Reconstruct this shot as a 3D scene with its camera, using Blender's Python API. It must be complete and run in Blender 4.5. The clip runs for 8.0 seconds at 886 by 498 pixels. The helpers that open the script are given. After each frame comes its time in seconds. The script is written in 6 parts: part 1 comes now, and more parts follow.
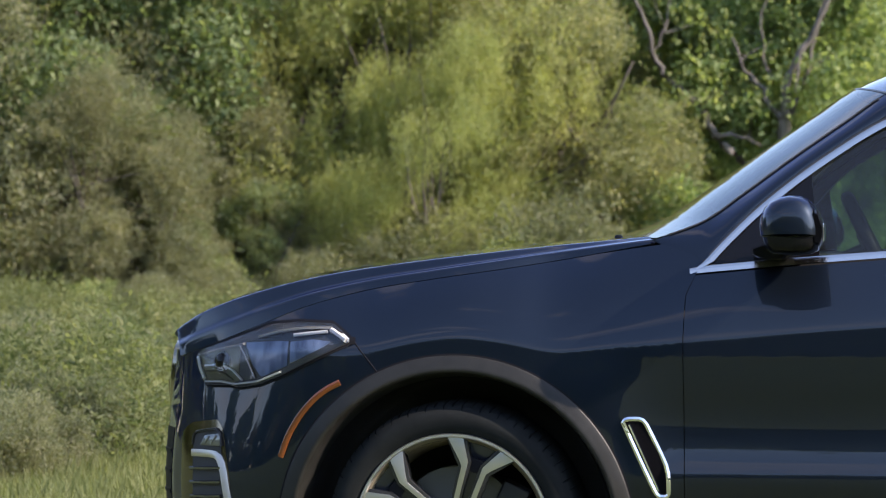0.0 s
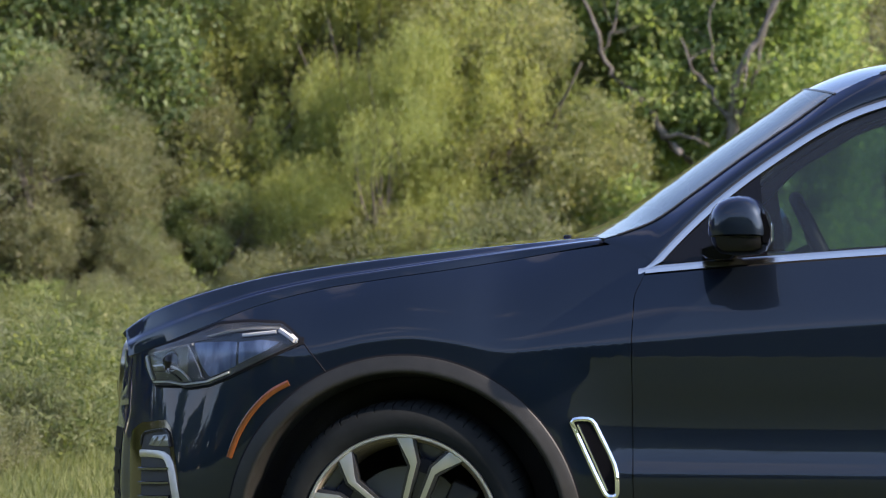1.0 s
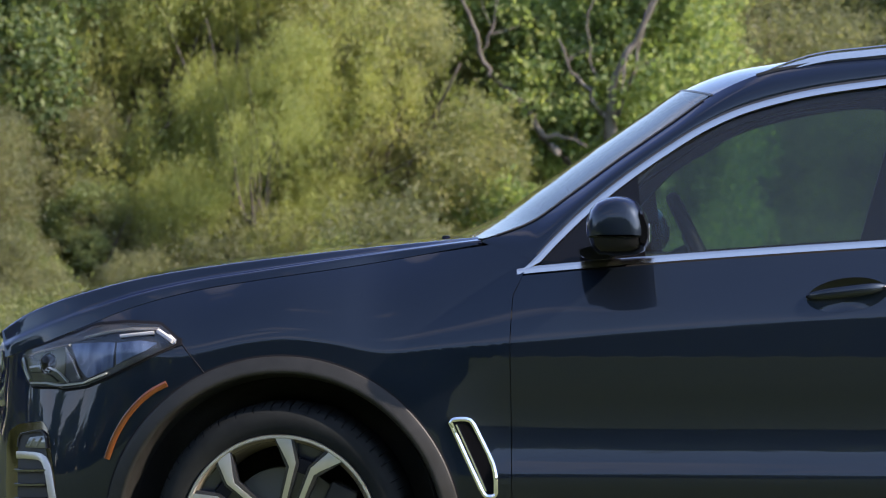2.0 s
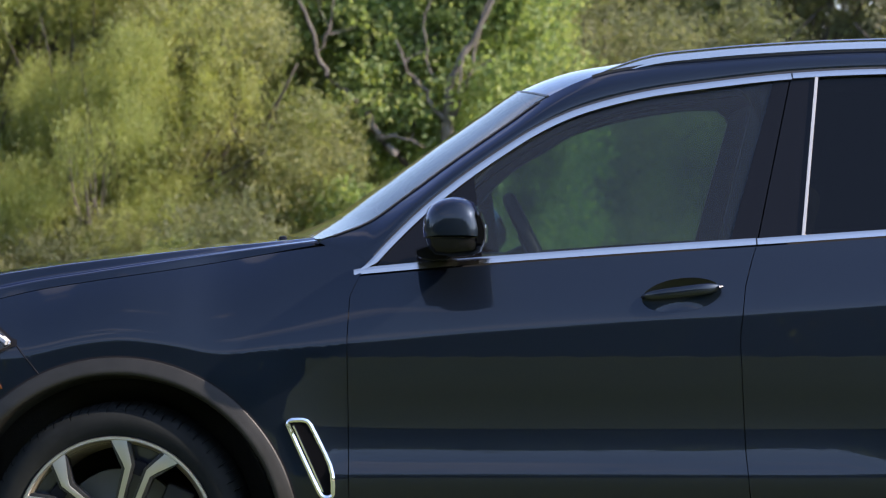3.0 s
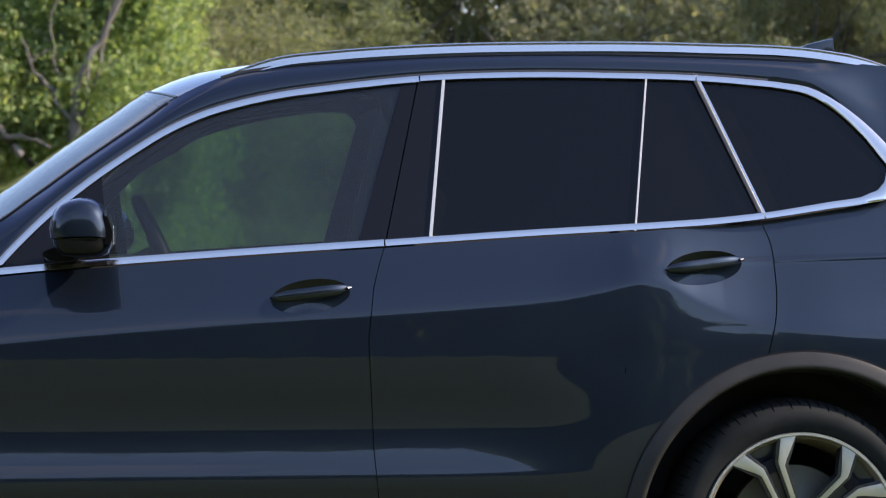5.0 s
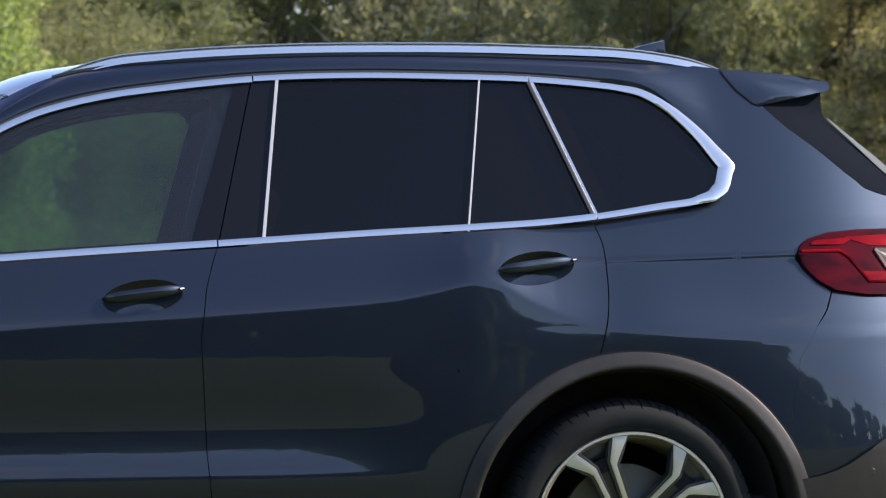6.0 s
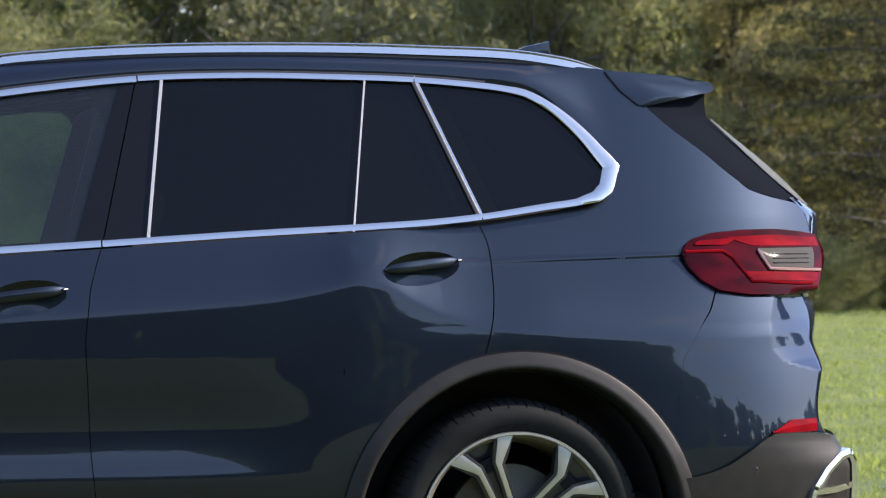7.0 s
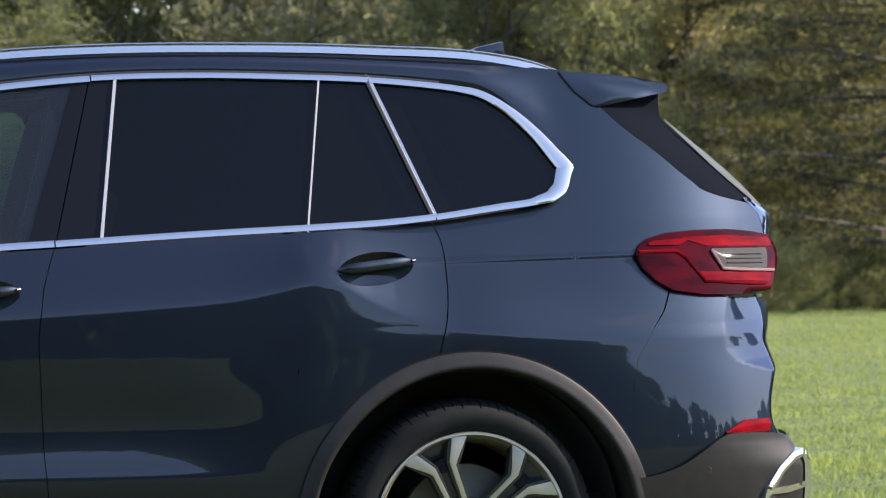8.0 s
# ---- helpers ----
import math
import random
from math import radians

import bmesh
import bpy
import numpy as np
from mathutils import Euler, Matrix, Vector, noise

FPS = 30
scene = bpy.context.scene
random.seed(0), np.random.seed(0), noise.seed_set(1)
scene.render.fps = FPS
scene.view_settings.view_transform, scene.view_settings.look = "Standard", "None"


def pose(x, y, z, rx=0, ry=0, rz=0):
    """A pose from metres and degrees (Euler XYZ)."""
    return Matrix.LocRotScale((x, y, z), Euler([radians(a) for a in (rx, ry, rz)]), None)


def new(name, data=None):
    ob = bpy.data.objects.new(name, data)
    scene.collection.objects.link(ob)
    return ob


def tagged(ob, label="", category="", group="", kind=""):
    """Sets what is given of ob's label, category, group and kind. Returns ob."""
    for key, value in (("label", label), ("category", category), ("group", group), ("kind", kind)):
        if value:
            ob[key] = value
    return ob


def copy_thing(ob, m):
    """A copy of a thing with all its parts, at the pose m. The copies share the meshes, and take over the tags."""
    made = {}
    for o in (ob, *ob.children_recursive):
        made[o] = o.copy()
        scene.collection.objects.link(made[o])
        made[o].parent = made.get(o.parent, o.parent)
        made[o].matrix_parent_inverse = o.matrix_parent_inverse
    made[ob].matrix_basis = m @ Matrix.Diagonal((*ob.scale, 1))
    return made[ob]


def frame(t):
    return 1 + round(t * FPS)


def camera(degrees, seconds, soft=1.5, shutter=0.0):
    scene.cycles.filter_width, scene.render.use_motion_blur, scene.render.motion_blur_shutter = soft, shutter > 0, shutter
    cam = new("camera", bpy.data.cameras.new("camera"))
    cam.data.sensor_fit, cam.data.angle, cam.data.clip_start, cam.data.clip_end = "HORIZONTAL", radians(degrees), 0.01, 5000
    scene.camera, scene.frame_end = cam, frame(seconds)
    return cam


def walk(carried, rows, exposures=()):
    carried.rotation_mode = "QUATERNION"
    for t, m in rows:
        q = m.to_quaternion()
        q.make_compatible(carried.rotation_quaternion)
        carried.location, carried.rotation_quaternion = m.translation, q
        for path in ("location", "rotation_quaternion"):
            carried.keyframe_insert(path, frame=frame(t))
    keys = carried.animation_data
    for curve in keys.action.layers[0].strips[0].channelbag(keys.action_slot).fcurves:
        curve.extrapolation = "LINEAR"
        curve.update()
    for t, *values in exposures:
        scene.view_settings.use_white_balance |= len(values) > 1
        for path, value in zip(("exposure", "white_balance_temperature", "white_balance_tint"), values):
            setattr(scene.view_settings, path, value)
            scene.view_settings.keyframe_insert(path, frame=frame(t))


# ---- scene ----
# The camera stands on a tripod beside the car and pans from the bonnet to the tail.
cam = camera(18.7, 8.0, soft=1.15)
EYE = (1.30, -8.475, 1.21)


def aim(turn):
    """The pose of the tripod head, turned so many degrees to the right of straight across the car."""
    return pose(*EYE, 90 - 0.21, 0, -turn) @ pose(0, 0, 0, 0, 0, -0.2)


TURNS = [(0, -10.000), (0.5, -9.758), (1, -8.913), (2.5, -4.691), (3, -2.861), (3.5, -0.977), (4, 1.076), (4.5, 3.005), (5, 5.031), (5.2, 5.759), (6.3, 9.464), (6.5, 9.966), (7, 11.018), (7.5, 11.656), (8, 11.996)]
walk(cam, [(t, aim(a)) for t, a in TURNS])
cam.data.dof.use_dof = True
cam.data.dof.focus_distance = 7.55
cam.data.dof.aperture_fstop = 8.0

# ---- world, sun and exposure ----
SUN = Vector((0.80, -0.165, 0.57)).normalized()
world = bpy.data.worlds.new("sky")
scene.world = world
world.use_nodes = True
wn, wl = world.node_tree.nodes, world.node_tree.links
sky = wn.new("ShaderNodeTexSky")
sky.sky_type = "NISHITA"
sky.sun_disc = False
sky.sun_elevation = math.asin(SUN.z)
sky.sun_rotation = math.atan2(SUN.x, SUN.y)
sky.air_density, sky.dust_density, sky.ozone_density = 1.0, 0.4, 2.0
wn["Background"].inputs["Strength"].default_value = 0.235
# fair-weather clouds
wc, wz, wr, wm = wn.new("ShaderNodeTexCoord"), wn.new("ShaderNodeTexNoise"), wn.new("ShaderNodeValToRGB"), wn.new("ShaderNodeMix")
wp = wn.new("ShaderNodeMapping")
wp.inputs["Scale"].default_value = (0.8, 0.8, 3.4)
wp.inputs["Location"].default_value = (1.2, 4.4, 2.0)
wz.inputs["Scale"].default_value, wz.inputs["Detail"].default_value, wz.inputs["Roughness"].default_value = 2.6, 5.0, 0.5
wr.color_ramp.elements[0].position, wr.color_ramp.elements[1].position = 0.555, 0.84
wm.data_type = "RGBA"
wm.inputs["B"].default_value = (5.0, 5.05, 5.1, 1)
wl.new(wc.outputs["Generated"], wp.inputs["Vector"])
wl.new(wp.outputs["Vector"], wz.inputs["Vector"])
wl.new(wz.outputs["Fac"], wr.inputs["Fac"])
wl.new(wr.outputs["Color"], wm.inputs["Factor"])
wl.new(sky.outputs["Color"], wm.inputs["A"])
wl.new(wm.outputs["Result"], wn["Background"].inputs["Color"])
sun = new("sun", bpy.data.lights.new("sun", "SUN"))
sun.data.energy, sun.data.angle, sun.data.color = 5.0, radians(0.55), (1.0, 0.93, 0.80)
sun.matrix_world = Matrix.Translation((0, 0, 30)) @ (-SUN).to_track_quat("-Z", "Y").to_matrix().to_4x4()
scene.view_settings.exposure = 0.90
scene.view_settings.use_white_balance = True
scene.view_settings.white_balance_temperature, scene.view_settings.white_balance_tint = 6750, 22


# ---- materials ----
def material(name, colour, rough=0.5, metal=0.0, **more):
    m = bpy.data.materials.new(name)
    m.use_nodes = True
    b = m.node_tree.nodes["Principled BSDF"]
    b.inputs["Base Color"].default_value = (*colour, 1)
    b.inputs["Roughness"].default_value = rough
    b.inputs["Metallic"].default_value = metal
    for key, value in more.items():
        b.inputs[key.replace("_", " ")].default_value = value
    return m


def ramp(m, factor, stops):
    r = m.node_tree.nodes.new("ShaderNodeValToRGB")
    while len(r.color_ramp.elements) < len(stops):
        r.color_ramp.elements.new(0.5)
    for e, (at, colour) in zip(r.color_ramp.elements, stops):
        e.position, e.color = at, (*colour, 1)
    m.node_tree.links.new(factor, r.inputs["Fac"])
    return r.outputs["Color"]


def speckle(m, scale, detail=4.0, rough=0.6, stretch=(1, 1, 1)):
    nodes, links = m.node_tree.nodes, m.node_tree.links
    co, mp, n = nodes.new("ShaderNodeTexCoord"), nodes.new("ShaderNodeMapping"), nodes.new("ShaderNodeTexNoise")
    mp.inputs["Scale"].default_value = stretch
    n.inputs["Scale"].default_value, n.inputs["Detail"].default_value, n.inputs["Roughness"].default_value = scale, detail, rough
    links.new(co.outputs["Object"], mp.inputs["Vector"])
    links.new(mp.outputs["Vector"], n.inputs["Vector"])
    return n.outputs["Fac"]


def blend(m, factor, a, b, kind="MIX"):
    x = m.node_tree.nodes.new("ShaderNodeMix")
    x.data_type, x.blend_type = "RGBA", kind
    for socket, value in ((x.inputs["Factor"], factor), (x.inputs["A"], a), (x.inputs["B"], b)):
        if isinstance(value, (int, float)):
            socket.default_value = value
        elif isinstance(value, tuple):
            socket.default_value = (*value, 1)
        else:
            m.node_tree.links.new(value, socket)
    return x.outputs["Result"]


def put(m, socket, value):
    m.node_tree.links.new(value, m.node_tree.nodes["Principled BSDF"].inputs[socket])
    return m


def relief(m, height, strength, distance):
    b = m.node_tree.nodes.new("ShaderNodeBump")
    b.inputs["Strength"].default_value, b.inputs["Distance"].default_value = strength, distance
    m.node_tree.links.new(height, b.inputs["Height"])
    return put(m, "Normal", b.outputs["Normal"])


def leaf_material(name, dark, mid, light):
    """Leaves that differ one by one and tree by tree, and let some sun through."""
    m = bpy.data.materials.new(name)
    m.use_nodes = True
    nodes, links = m.node_tree.nodes, m.node_tree.links
    geo, info = nodes.new("ShaderNodeNewGeometry"), nodes.new("ShaderNodeObjectInfo")
    colour = ramp(m, geo.outputs["Random Per Island"], [(0.0, dark), (0.5, mid), (1.0, light)])
    patch = ramp(m, speckle(m, 0.9, 2.0), [(0.35, (0.84, 0.88, 0.86)), (0.65, (1.12, 1.08, 1.0))])
    colour = blend(m, 1.0, colour, patch, "MULTIPLY")
    tree = ramp(m, info.outputs["Random"], [(0.0, (0.93, 0.92, 0.91)), (1.0, (1.18, 1.07, 1.06))])
    colour = blend(m, 1.0, colour, tree, "MULTIPLY")
    b = nodes["Principled BSDF"]
    links.new(colour, b.inputs["Base Color"])
    b.inputs["Roughness"].default_value = 0.6
    b.inputs["Specular IOR Level"].default_value = 0.15
    t = nodes.new("ShaderNodeBsdfTranslucent")
    links.new(blend(m, 1.0, colour, (1.25, 1.3, 0.7), "MULTIPLY"), t.inputs["Color"])
    mix = nodes.new("ShaderNodeMixShader")
    mix.inputs["Fac"].default_value = 0.55
    links.new(b.outputs["BSDF"], mix.inputs[1])
    links.new(t.outputs["BSDF"], mix.inputs[2])
    links.new(mix.outputs["Shader"], nodes["Material Output"].inputs["Surface"])
    return m


def glass_material(name, tint, dust_veil=0.0, ior=1.5):
    """A thin pane: tinted straight view with a clear reflection."""
    m = bpy.data.materials.new(name)
    m.use_nodes = True
    nodes, links = m.node_tree.nodes, m.node_tree.links
    clear, gloss = nodes.new("ShaderNodeBsdfTransparent"), nodes.new("ShaderNodeBsdfGlossy")
    clear.inputs["Color"].default_value = (*tint, 1)
    gloss.inputs["Roughness"].default_value = 0.01
    f, mix = nodes.new("ShaderNodeFresnel"), nodes.new("ShaderNodeMixShader")
    f.inputs["IOR"].default_value = ior
    links.new(f.outputs["Fac"], mix.inputs["Fac"])
    links.new(clear.outputs["BSDF"], mix.inputs[1])
    links.new(gloss.outputs["BSDF"], mix.inputs[2])
    # film of dust, with the bluish sky veil on the pane put into its colour
    film, both = nodes.new("ShaderNodeBsdfDiffuse"), nodes.new("ShaderNodeMixShader")
    film.inputs["Color"].default_value = (0.40, 0.46, 0.50, 1)
    both.inputs["Fac"].default_value = dust_veil
    links.new(mix.outputs["Shader"], both.inputs[1])
    links.new(film.outputs["BSDF"], both.inputs[2])
    links.new(both.outputs["Shader"], nodes["Material Output"].inputs["Surface"])
    return m


PAINT = material("blue_metallic_paint", (0.0110, 0.0155, 0.0230), 0.50, 1.0, Coat_Weight=1.0, Coat_Roughness=0.008, Coat_IOR=1.43)
PAINT.node_tree.nodes["Principled BSDF"].inputs["Specular Tint"].default_value = (0.22, 0.36, 0.80, 1)
put(PAINT, "Base Color", blend(PAINT, speckle(PAINT, 900, 2), (0.0110, 0.0162, 0.0236), (0.0155, 0.0226, 0.0328)))
relief(PAINT, speckle(PAINT, 45, 2), 0.02, 0.001)
CHROME = material("satin_aluminium", (0.62, 0.585, 0.535), 0.22, 1.0)
put(CHROME, "Roughness", ramp(CHROME, speckle(CHROME, 60, 3), [(0.3, (0.15, 0.15, 0.15)), (0.7, (0.19, 0.19, 0.19))]))
BRIGHT = material("polished_chrome", (0.85, 0.85, 0.86), 0.06, 1.0)
CLADDING = material("grained_grey_plastic", (0.030, 0.030, 0.031), 0.46, 0.0, Specular_IOR_Level=0.26)
relief(CLADDING, speckle(CLADDING, 1400, 3), 0.25, 0.0006)
put(CLADDING, "Base Color", ramp(CLADDING, speckle(CLADDING, 14, 5), [(0.3, (0.0150, 0.0148, 0.0128)), (0.75, (0.0245, 0.0238, 0.0208))]))
BLACK = material("gloss_black_plastic", (0.005, 0.005, 0.006), 0.10, 0.0, Specular_IOR_Level=0.2)
PLASTIC = material("matt_black_plastic", (0.012, 0.012, 0.014), 0.5, 0.0, Specular_IOR_Level=0.05)
TRIMBLACK = material("satin_black_trim", (0.020, 0.020, 0.021), 0.38)
BLADE_TRIM = material("satin_grey_trim", (0.0088, 0.0110, 0.0150), 0.6, 0.0, Specular_IOR_Level=0.0)
DARK = material("black_liner", (0.042, 0.041, 0.039), 0.85)
relief(DARK, speckle(DARK, 160, 3), 0.4, 0.002)
RUBBER = material("tyre_rubber", (0.016, 0.016, 0.017), 0.75, 0.0, Specular_IOR_Level=0.10)
relief(RUBBER, speckle(RUBBER, 220, 4), 0.25, 0.001)
put(RUBBER, "Base Color", ramp(RUBBER, speckle(RUBBER, 18, 5), [(0.3, (0.0090, 0.0104, 0.0104)), (0.75, (0.0165, 0.0182, 0.0178))]))
ALLOY = material("machined_alloy", (0.58, 0.575, 0.56), 0.40, 1.0)
GREYALLOY = material("dark_grey_alloy", (0.030, 0.031, 0.034), 0.38, 0.4, Coat_Weight=0.4)
POCKET = material("gloss_blue_grey_paint", (0.030, 0.035, 0.050), 0.30, 0.5, Coat_Weight=0.6)
STEEL = material("brake_steel", (0.115, 0.112, 0.088), 0.5, 0.6)
# olive light from the grass is put into the wheel barrel's colour
BARREL = material("grass_lit_grey_alloy", (0.20, 0.170, 0.120), 0.5, 0.3)
CABIN = material("dark_cabin_cloth", (0.022, 0.022, 0.024), 0.9)
RED = material("red_lamp_lens", (0.17, 0.003, 0.006), 0.015, 0.0, Specular_IOR_Level=0.05)
# pink light from the red lens is put into the lamp frame's colour
PINKED = material("pink_lit_frame", (0.42, 0.26, 0.24), 0.22, 0.4)
DEEPRED = material("dark_red_lamp_lens", (0.055, 0.003, 0.007), 0.015, 0.0, Specular_IOR_Level=0.05)
put(RED, "Base Color", ramp(RED, speckle(RED, 11, 3, 0.5, (0.4, 1, 2.5)), [(0.35, (0.095, 0.003, 0.006)), (0.65, (0.235, 0.005, 0.009))]))
put(DEEPRED, "Base Color", ramp(DEEPRED, speckle(DEEPRED, 9, 3, 0.5, (0.6, 1, 1.6)), [(0.35, (0.026, 0.003, 0.006)), (0.65, (0.075, 0.004, 0.008))]))
AMBER = material("amber_reflector", (0.15, 0.040, 0.008), 0.25, 0.0, Coat_Weight=0.5)
CLEAR = material("clear_lamp_lens", (0.060, 0.056, 0.047), 0.05, 0.0, Specular_IOR_Level=0.1)
# sky reflected in the headlight bowls, painted as pale and dark blue patches
SKYBLUE = material("painted_sky_reflector", (0.26, 0.33, 0.46), 0.35, 0.2)
put(SKYBLUE, "Base Color", ramp(SKYBLUE, speckle(SKYBLUE, 16, 3, 0.5, (1.6, 1, 0.5)), [(0.32, (0.026, 0.048, 0.105)), (0.66, (0.15, 0.21, 0.34))]))
BEZEL = material("pale_lamp_bezel", (0.36, 0.36, 0.35), 0.25, 0.6)
STRIP = material("frosted_light_strip", (0.60, 0.61, 0.62), 0.35)
BAR = material("brushed_window_bar", (0.56, 0.515, 0.45), 0.46, 1.0)
# grille chrome with its shade put into a darker, browner colour
SHADED_CHROME = material("shaded_chrome_frame", (0.36, 0.315, 0.23), 0.16, 1.0)
HOUSING = material("dark_lamp_housing", (0.036, 0.040, 0.046), 0.3, 0.3)
POD = material("olive_lamp_bezel", (0.115, 0.108, 0.070), 0.28, 0.4)
LAWN = leaf_material("lawn_blades", (0.192, 0.252, 0.104), (0.239, 0.306, 0.131), (0.307, 0.367, 0.169))
SMOKED = material("smoked_chrome", (0.14, 0.125, 0.108), 0.12, 1.0)
FOG = material("clear_fog_lamp_lens", (0.20, 0.20, 0.175), 0.08, 0.3)
CHROMEDARK = material("dark_chrome", (0.16, 0.16, 0.17), 0.25, 1.0)
GLASS = glass_material("green_tinted_glass", (0.34, 0.50, 0.51), 0.020, 1.45)
PRIVACY = glass_material("dark_privacy_glass", (0.022, 0.027, 0.024), 0.005, 1.34)
LENS = glass_material("headlight_glass", (0.95, 0.96, 0.96))
BARKDARK = material("dark_bark", (0.07, 0.06, 0.048), 0.9)
put(BARKDARK, "Base Color", ramp(BARKDARK, speckle(BARKDARK, 5, 6, 0.7, (1, 1, 0.25)), [(0.3, (0.035, 0.03, 0.024)), (0.7, (0.11, 0.095, 0.075))]))
GRASS = material("meadow", (0.12, 0.16, 0.045), 0.9)
put(GRASS, "Base Color", blend(GRASS, 1.0, ramp(GRASS, speckle(GRASS, 14, 8, 0.75), [(0.25, (0.128, 0.168, 0.068)), (0.5, (0.180, 0.236, 0.094)), (0.8, (0.250, 0.300, 0.130))]),
    ramp(GRASS, speckle(GRASS, 0.25, 4), [(0.3, (0.85, 0.92, 0.8)), (0.7, (1.12, 1.05, 1.0))]), "MULTIPLY"))
relief(GRASS, speckle(GRASS, 22, 8, 0.8), 1.0, 0.08)
BARK = material("grey_bark", (0.16, 0.135, 0.11), 0.9)
put(BARK, "Base Color", ramp(BARK, speckle(BARK, 5, 6, 0.7, (1, 1, 0.25)), [(0.3, (0.05, 0.043, 0.036)), (0.7, (0.17, 0.15, 0.128))]))
relief(BARK, speckle(BARK, 14, 6, 0.7, (1, 1, 0.2)), 0.8, 0.02)
BLADE = leaf_material("grass_blades", (0.103, 0.127, 0.054), (0.169, 0.200, 0.091), (0.266, 0.290, 0.157))
WILLOW = leaf_material("willow_leaves", (0.215, 0.255, 0.100), (0.305, 0.350, 0.140), (0.400, 0.435, 0.200))
SAGE = leaf_material("grey_green_leaves", (0.128, 0.150, 0.091), (0.186, 0.209, 0.131), (0.268, 0.281, 0.196))
# haze over the far trees is put into these paler leaf colours
HAZY = leaf_material("hazed_far_leaves", (0.195, 0.205, 0.148), (0.262, 0.270, 0.195), (0.340, 0.340, 0.258))
BROAD = leaf_material("broad_green_leaves", (0.105, 0.150, 0.082), (0.150, 0.208, 0.106), (0.240, 0.295, 0.158))
AUTUMN = leaf_material("turning_leaves", (0.160, 0.188, 0.102), (0.228, 0.252, 0.138), (0.325, 0.334, 0.190))
YELLOW = leaf_material("yellowing_leaves", (0.162, 0.227, 0.106), (0.235, 0.313, 0.140), (0.373, 0.416, 0.200))
PINE = leaf_material("dark_conifer_needles", (0.051, 0.054, 0.032), (0.089, 0.089, 0.051), (0.221, 0.208, 0.115))


# ---- small helpers ----
def part(name, verts, faces, mat, parent=None, label="", normals=None, smooth=True):
    """One mesh object, in the place's own coordinates, under a thing or a part."""
    me = bpy.data.meshes.new(name)
    me.from_pydata([tuple(v) for v in verts], [], [tuple(f) for f in faces])
    me.materials.append(mat)
    if smooth:
        me.polygons.foreach_set("use_smooth", [True] * len(me.polygons))
    me.update()
    if normals is not None:
        me.normals_split_custom_set_from_vertices([tuple(n) for n in normals])
    ob = new(name, me)
    if parent is not None:
        ob.parent = parent
    if label:
        tagged(ob, label)
    return ob


def thing(name, label, category, place=(0, 0, 0), group=""):
    ob = new(name)
    ob.location = place
    ob.empty_display_size = 0.2
    return tagged(ob, label, category, group)


def smooth_line(points):
    """A smooth function through (a, b) points."""
    a, b = np.array([p[0] for p in points], float), np.array([p[1] for p in points], float)
    d = np.gradient(b, a)

    def f(x):
        x = np.clip(np.asarray(x, float), a[0], a[-1])
        i = np.clip(np.searchsorted(a, x) - 1, 0, len(a) - 2)
        h = a[i + 1] - a[i]
        s = (x - a[i]) / h
        return (2 * s**3 - 3 * s**2 + 1) * b[i] + (s**3 - 2 * s**2 + s) * h * d[i] + (3 * s**2 - 2 * s**3) * b[i + 1] + (s**3 - s**2) * h * d[i + 1]

    return f


def line(points):
    a, b = [p[0] for p in points], [p[1] for p in points]
    return lambda x: np.interp(x, a, b)


def ease(lo, hi, x):
    s = np.clip((np.asarray(x, float) - lo) / (hi - lo), 0, 1)
    return s * s * (3 - 2 * s)


def shell(name, P, mat, parent, side=1, N=None, flange=0.012, label="", facing=None):
    """A panel from a grid of places P[i][j], for the near side (side 1) or mirrored to the far one (-1), with edges turned in."""
    P = np.array(P, float)
    n, m = P.shape[:2]
    if N is None:
        du, dv = np.gradient(P, axis=0), np.gradient(P, axis=1)
        N = np.cross(du, dv)
    N = np.array(N, float)
    N /= np.linalg.norm(N, axis=2, keepdims=True) + 1e-12
    if facing is not None:
        if (N * np.array(facing)).sum(-1).mean() < 0:
            N = -N
    elif N[..., 1].mean() > 0.15:
        N = -N
    elif abs(N[..., 1].mean()) <= 0.15 and N[..., 2].mean() < -0.3:
        N = -N
    idx = np.arange(n * m).reshape(n, m)
    faces = [(idx[i, j], idx[i + 1, j], idx[i + 1, j + 1], idx[i, j + 1]) for i in range(n - 1) for j in range(m - 1)]
    verts, norms = list(P.reshape(-1, 3)), list(N.reshape(-1, 3))
    if flange:
        ring = list(idx[0, :]) + list(idx[1:, -1]) + list(idx[-1, -2::-1]) + list(idx[-2:0:-1, 0])
        base = len(verts)
        middle = P.reshape(-1, 3).mean(0)
        for k in ring:
            out = verts[k] - middle
            out = out - norms[k] * np.dot(out, norms[k])
            out /= np.linalg.norm(out) + 1e-9
            verts.append(verts[k].copy()); norms.append(out)
            verts.append(verts[k] - norms[k] * flange); norms.append(out)
        r = len(ring)
        faces += [(base + 2 * k, base + 2 * ((k + 1) % r), base + 2 * ((k + 1) % r) + 1, base + 2 * k + 1) for k in range(r)]
    verts, norms = np.array(verts), np.array(norms)
    if side < 0:
        verts[:, 1] *= -1
        norms[:, 1] *= -1
    # turn each face to its normal
    fixed = []
    for f in faces:
        a, b, c = verts[f[0]], verts[f[1]], verts[f[2]]
        g = np.cross(b - a, c - a)
        if np.dot(g, g) < 1e-18:
            g = np.cross(c - a, verts[f[3]] - a)
        fixed.append(tuple(reversed(f)) if np.dot(g, norms[f[0]]) < 0 else tuple(f))
    return part(name, verts, fixed, mat, parent, label, normals=norms)


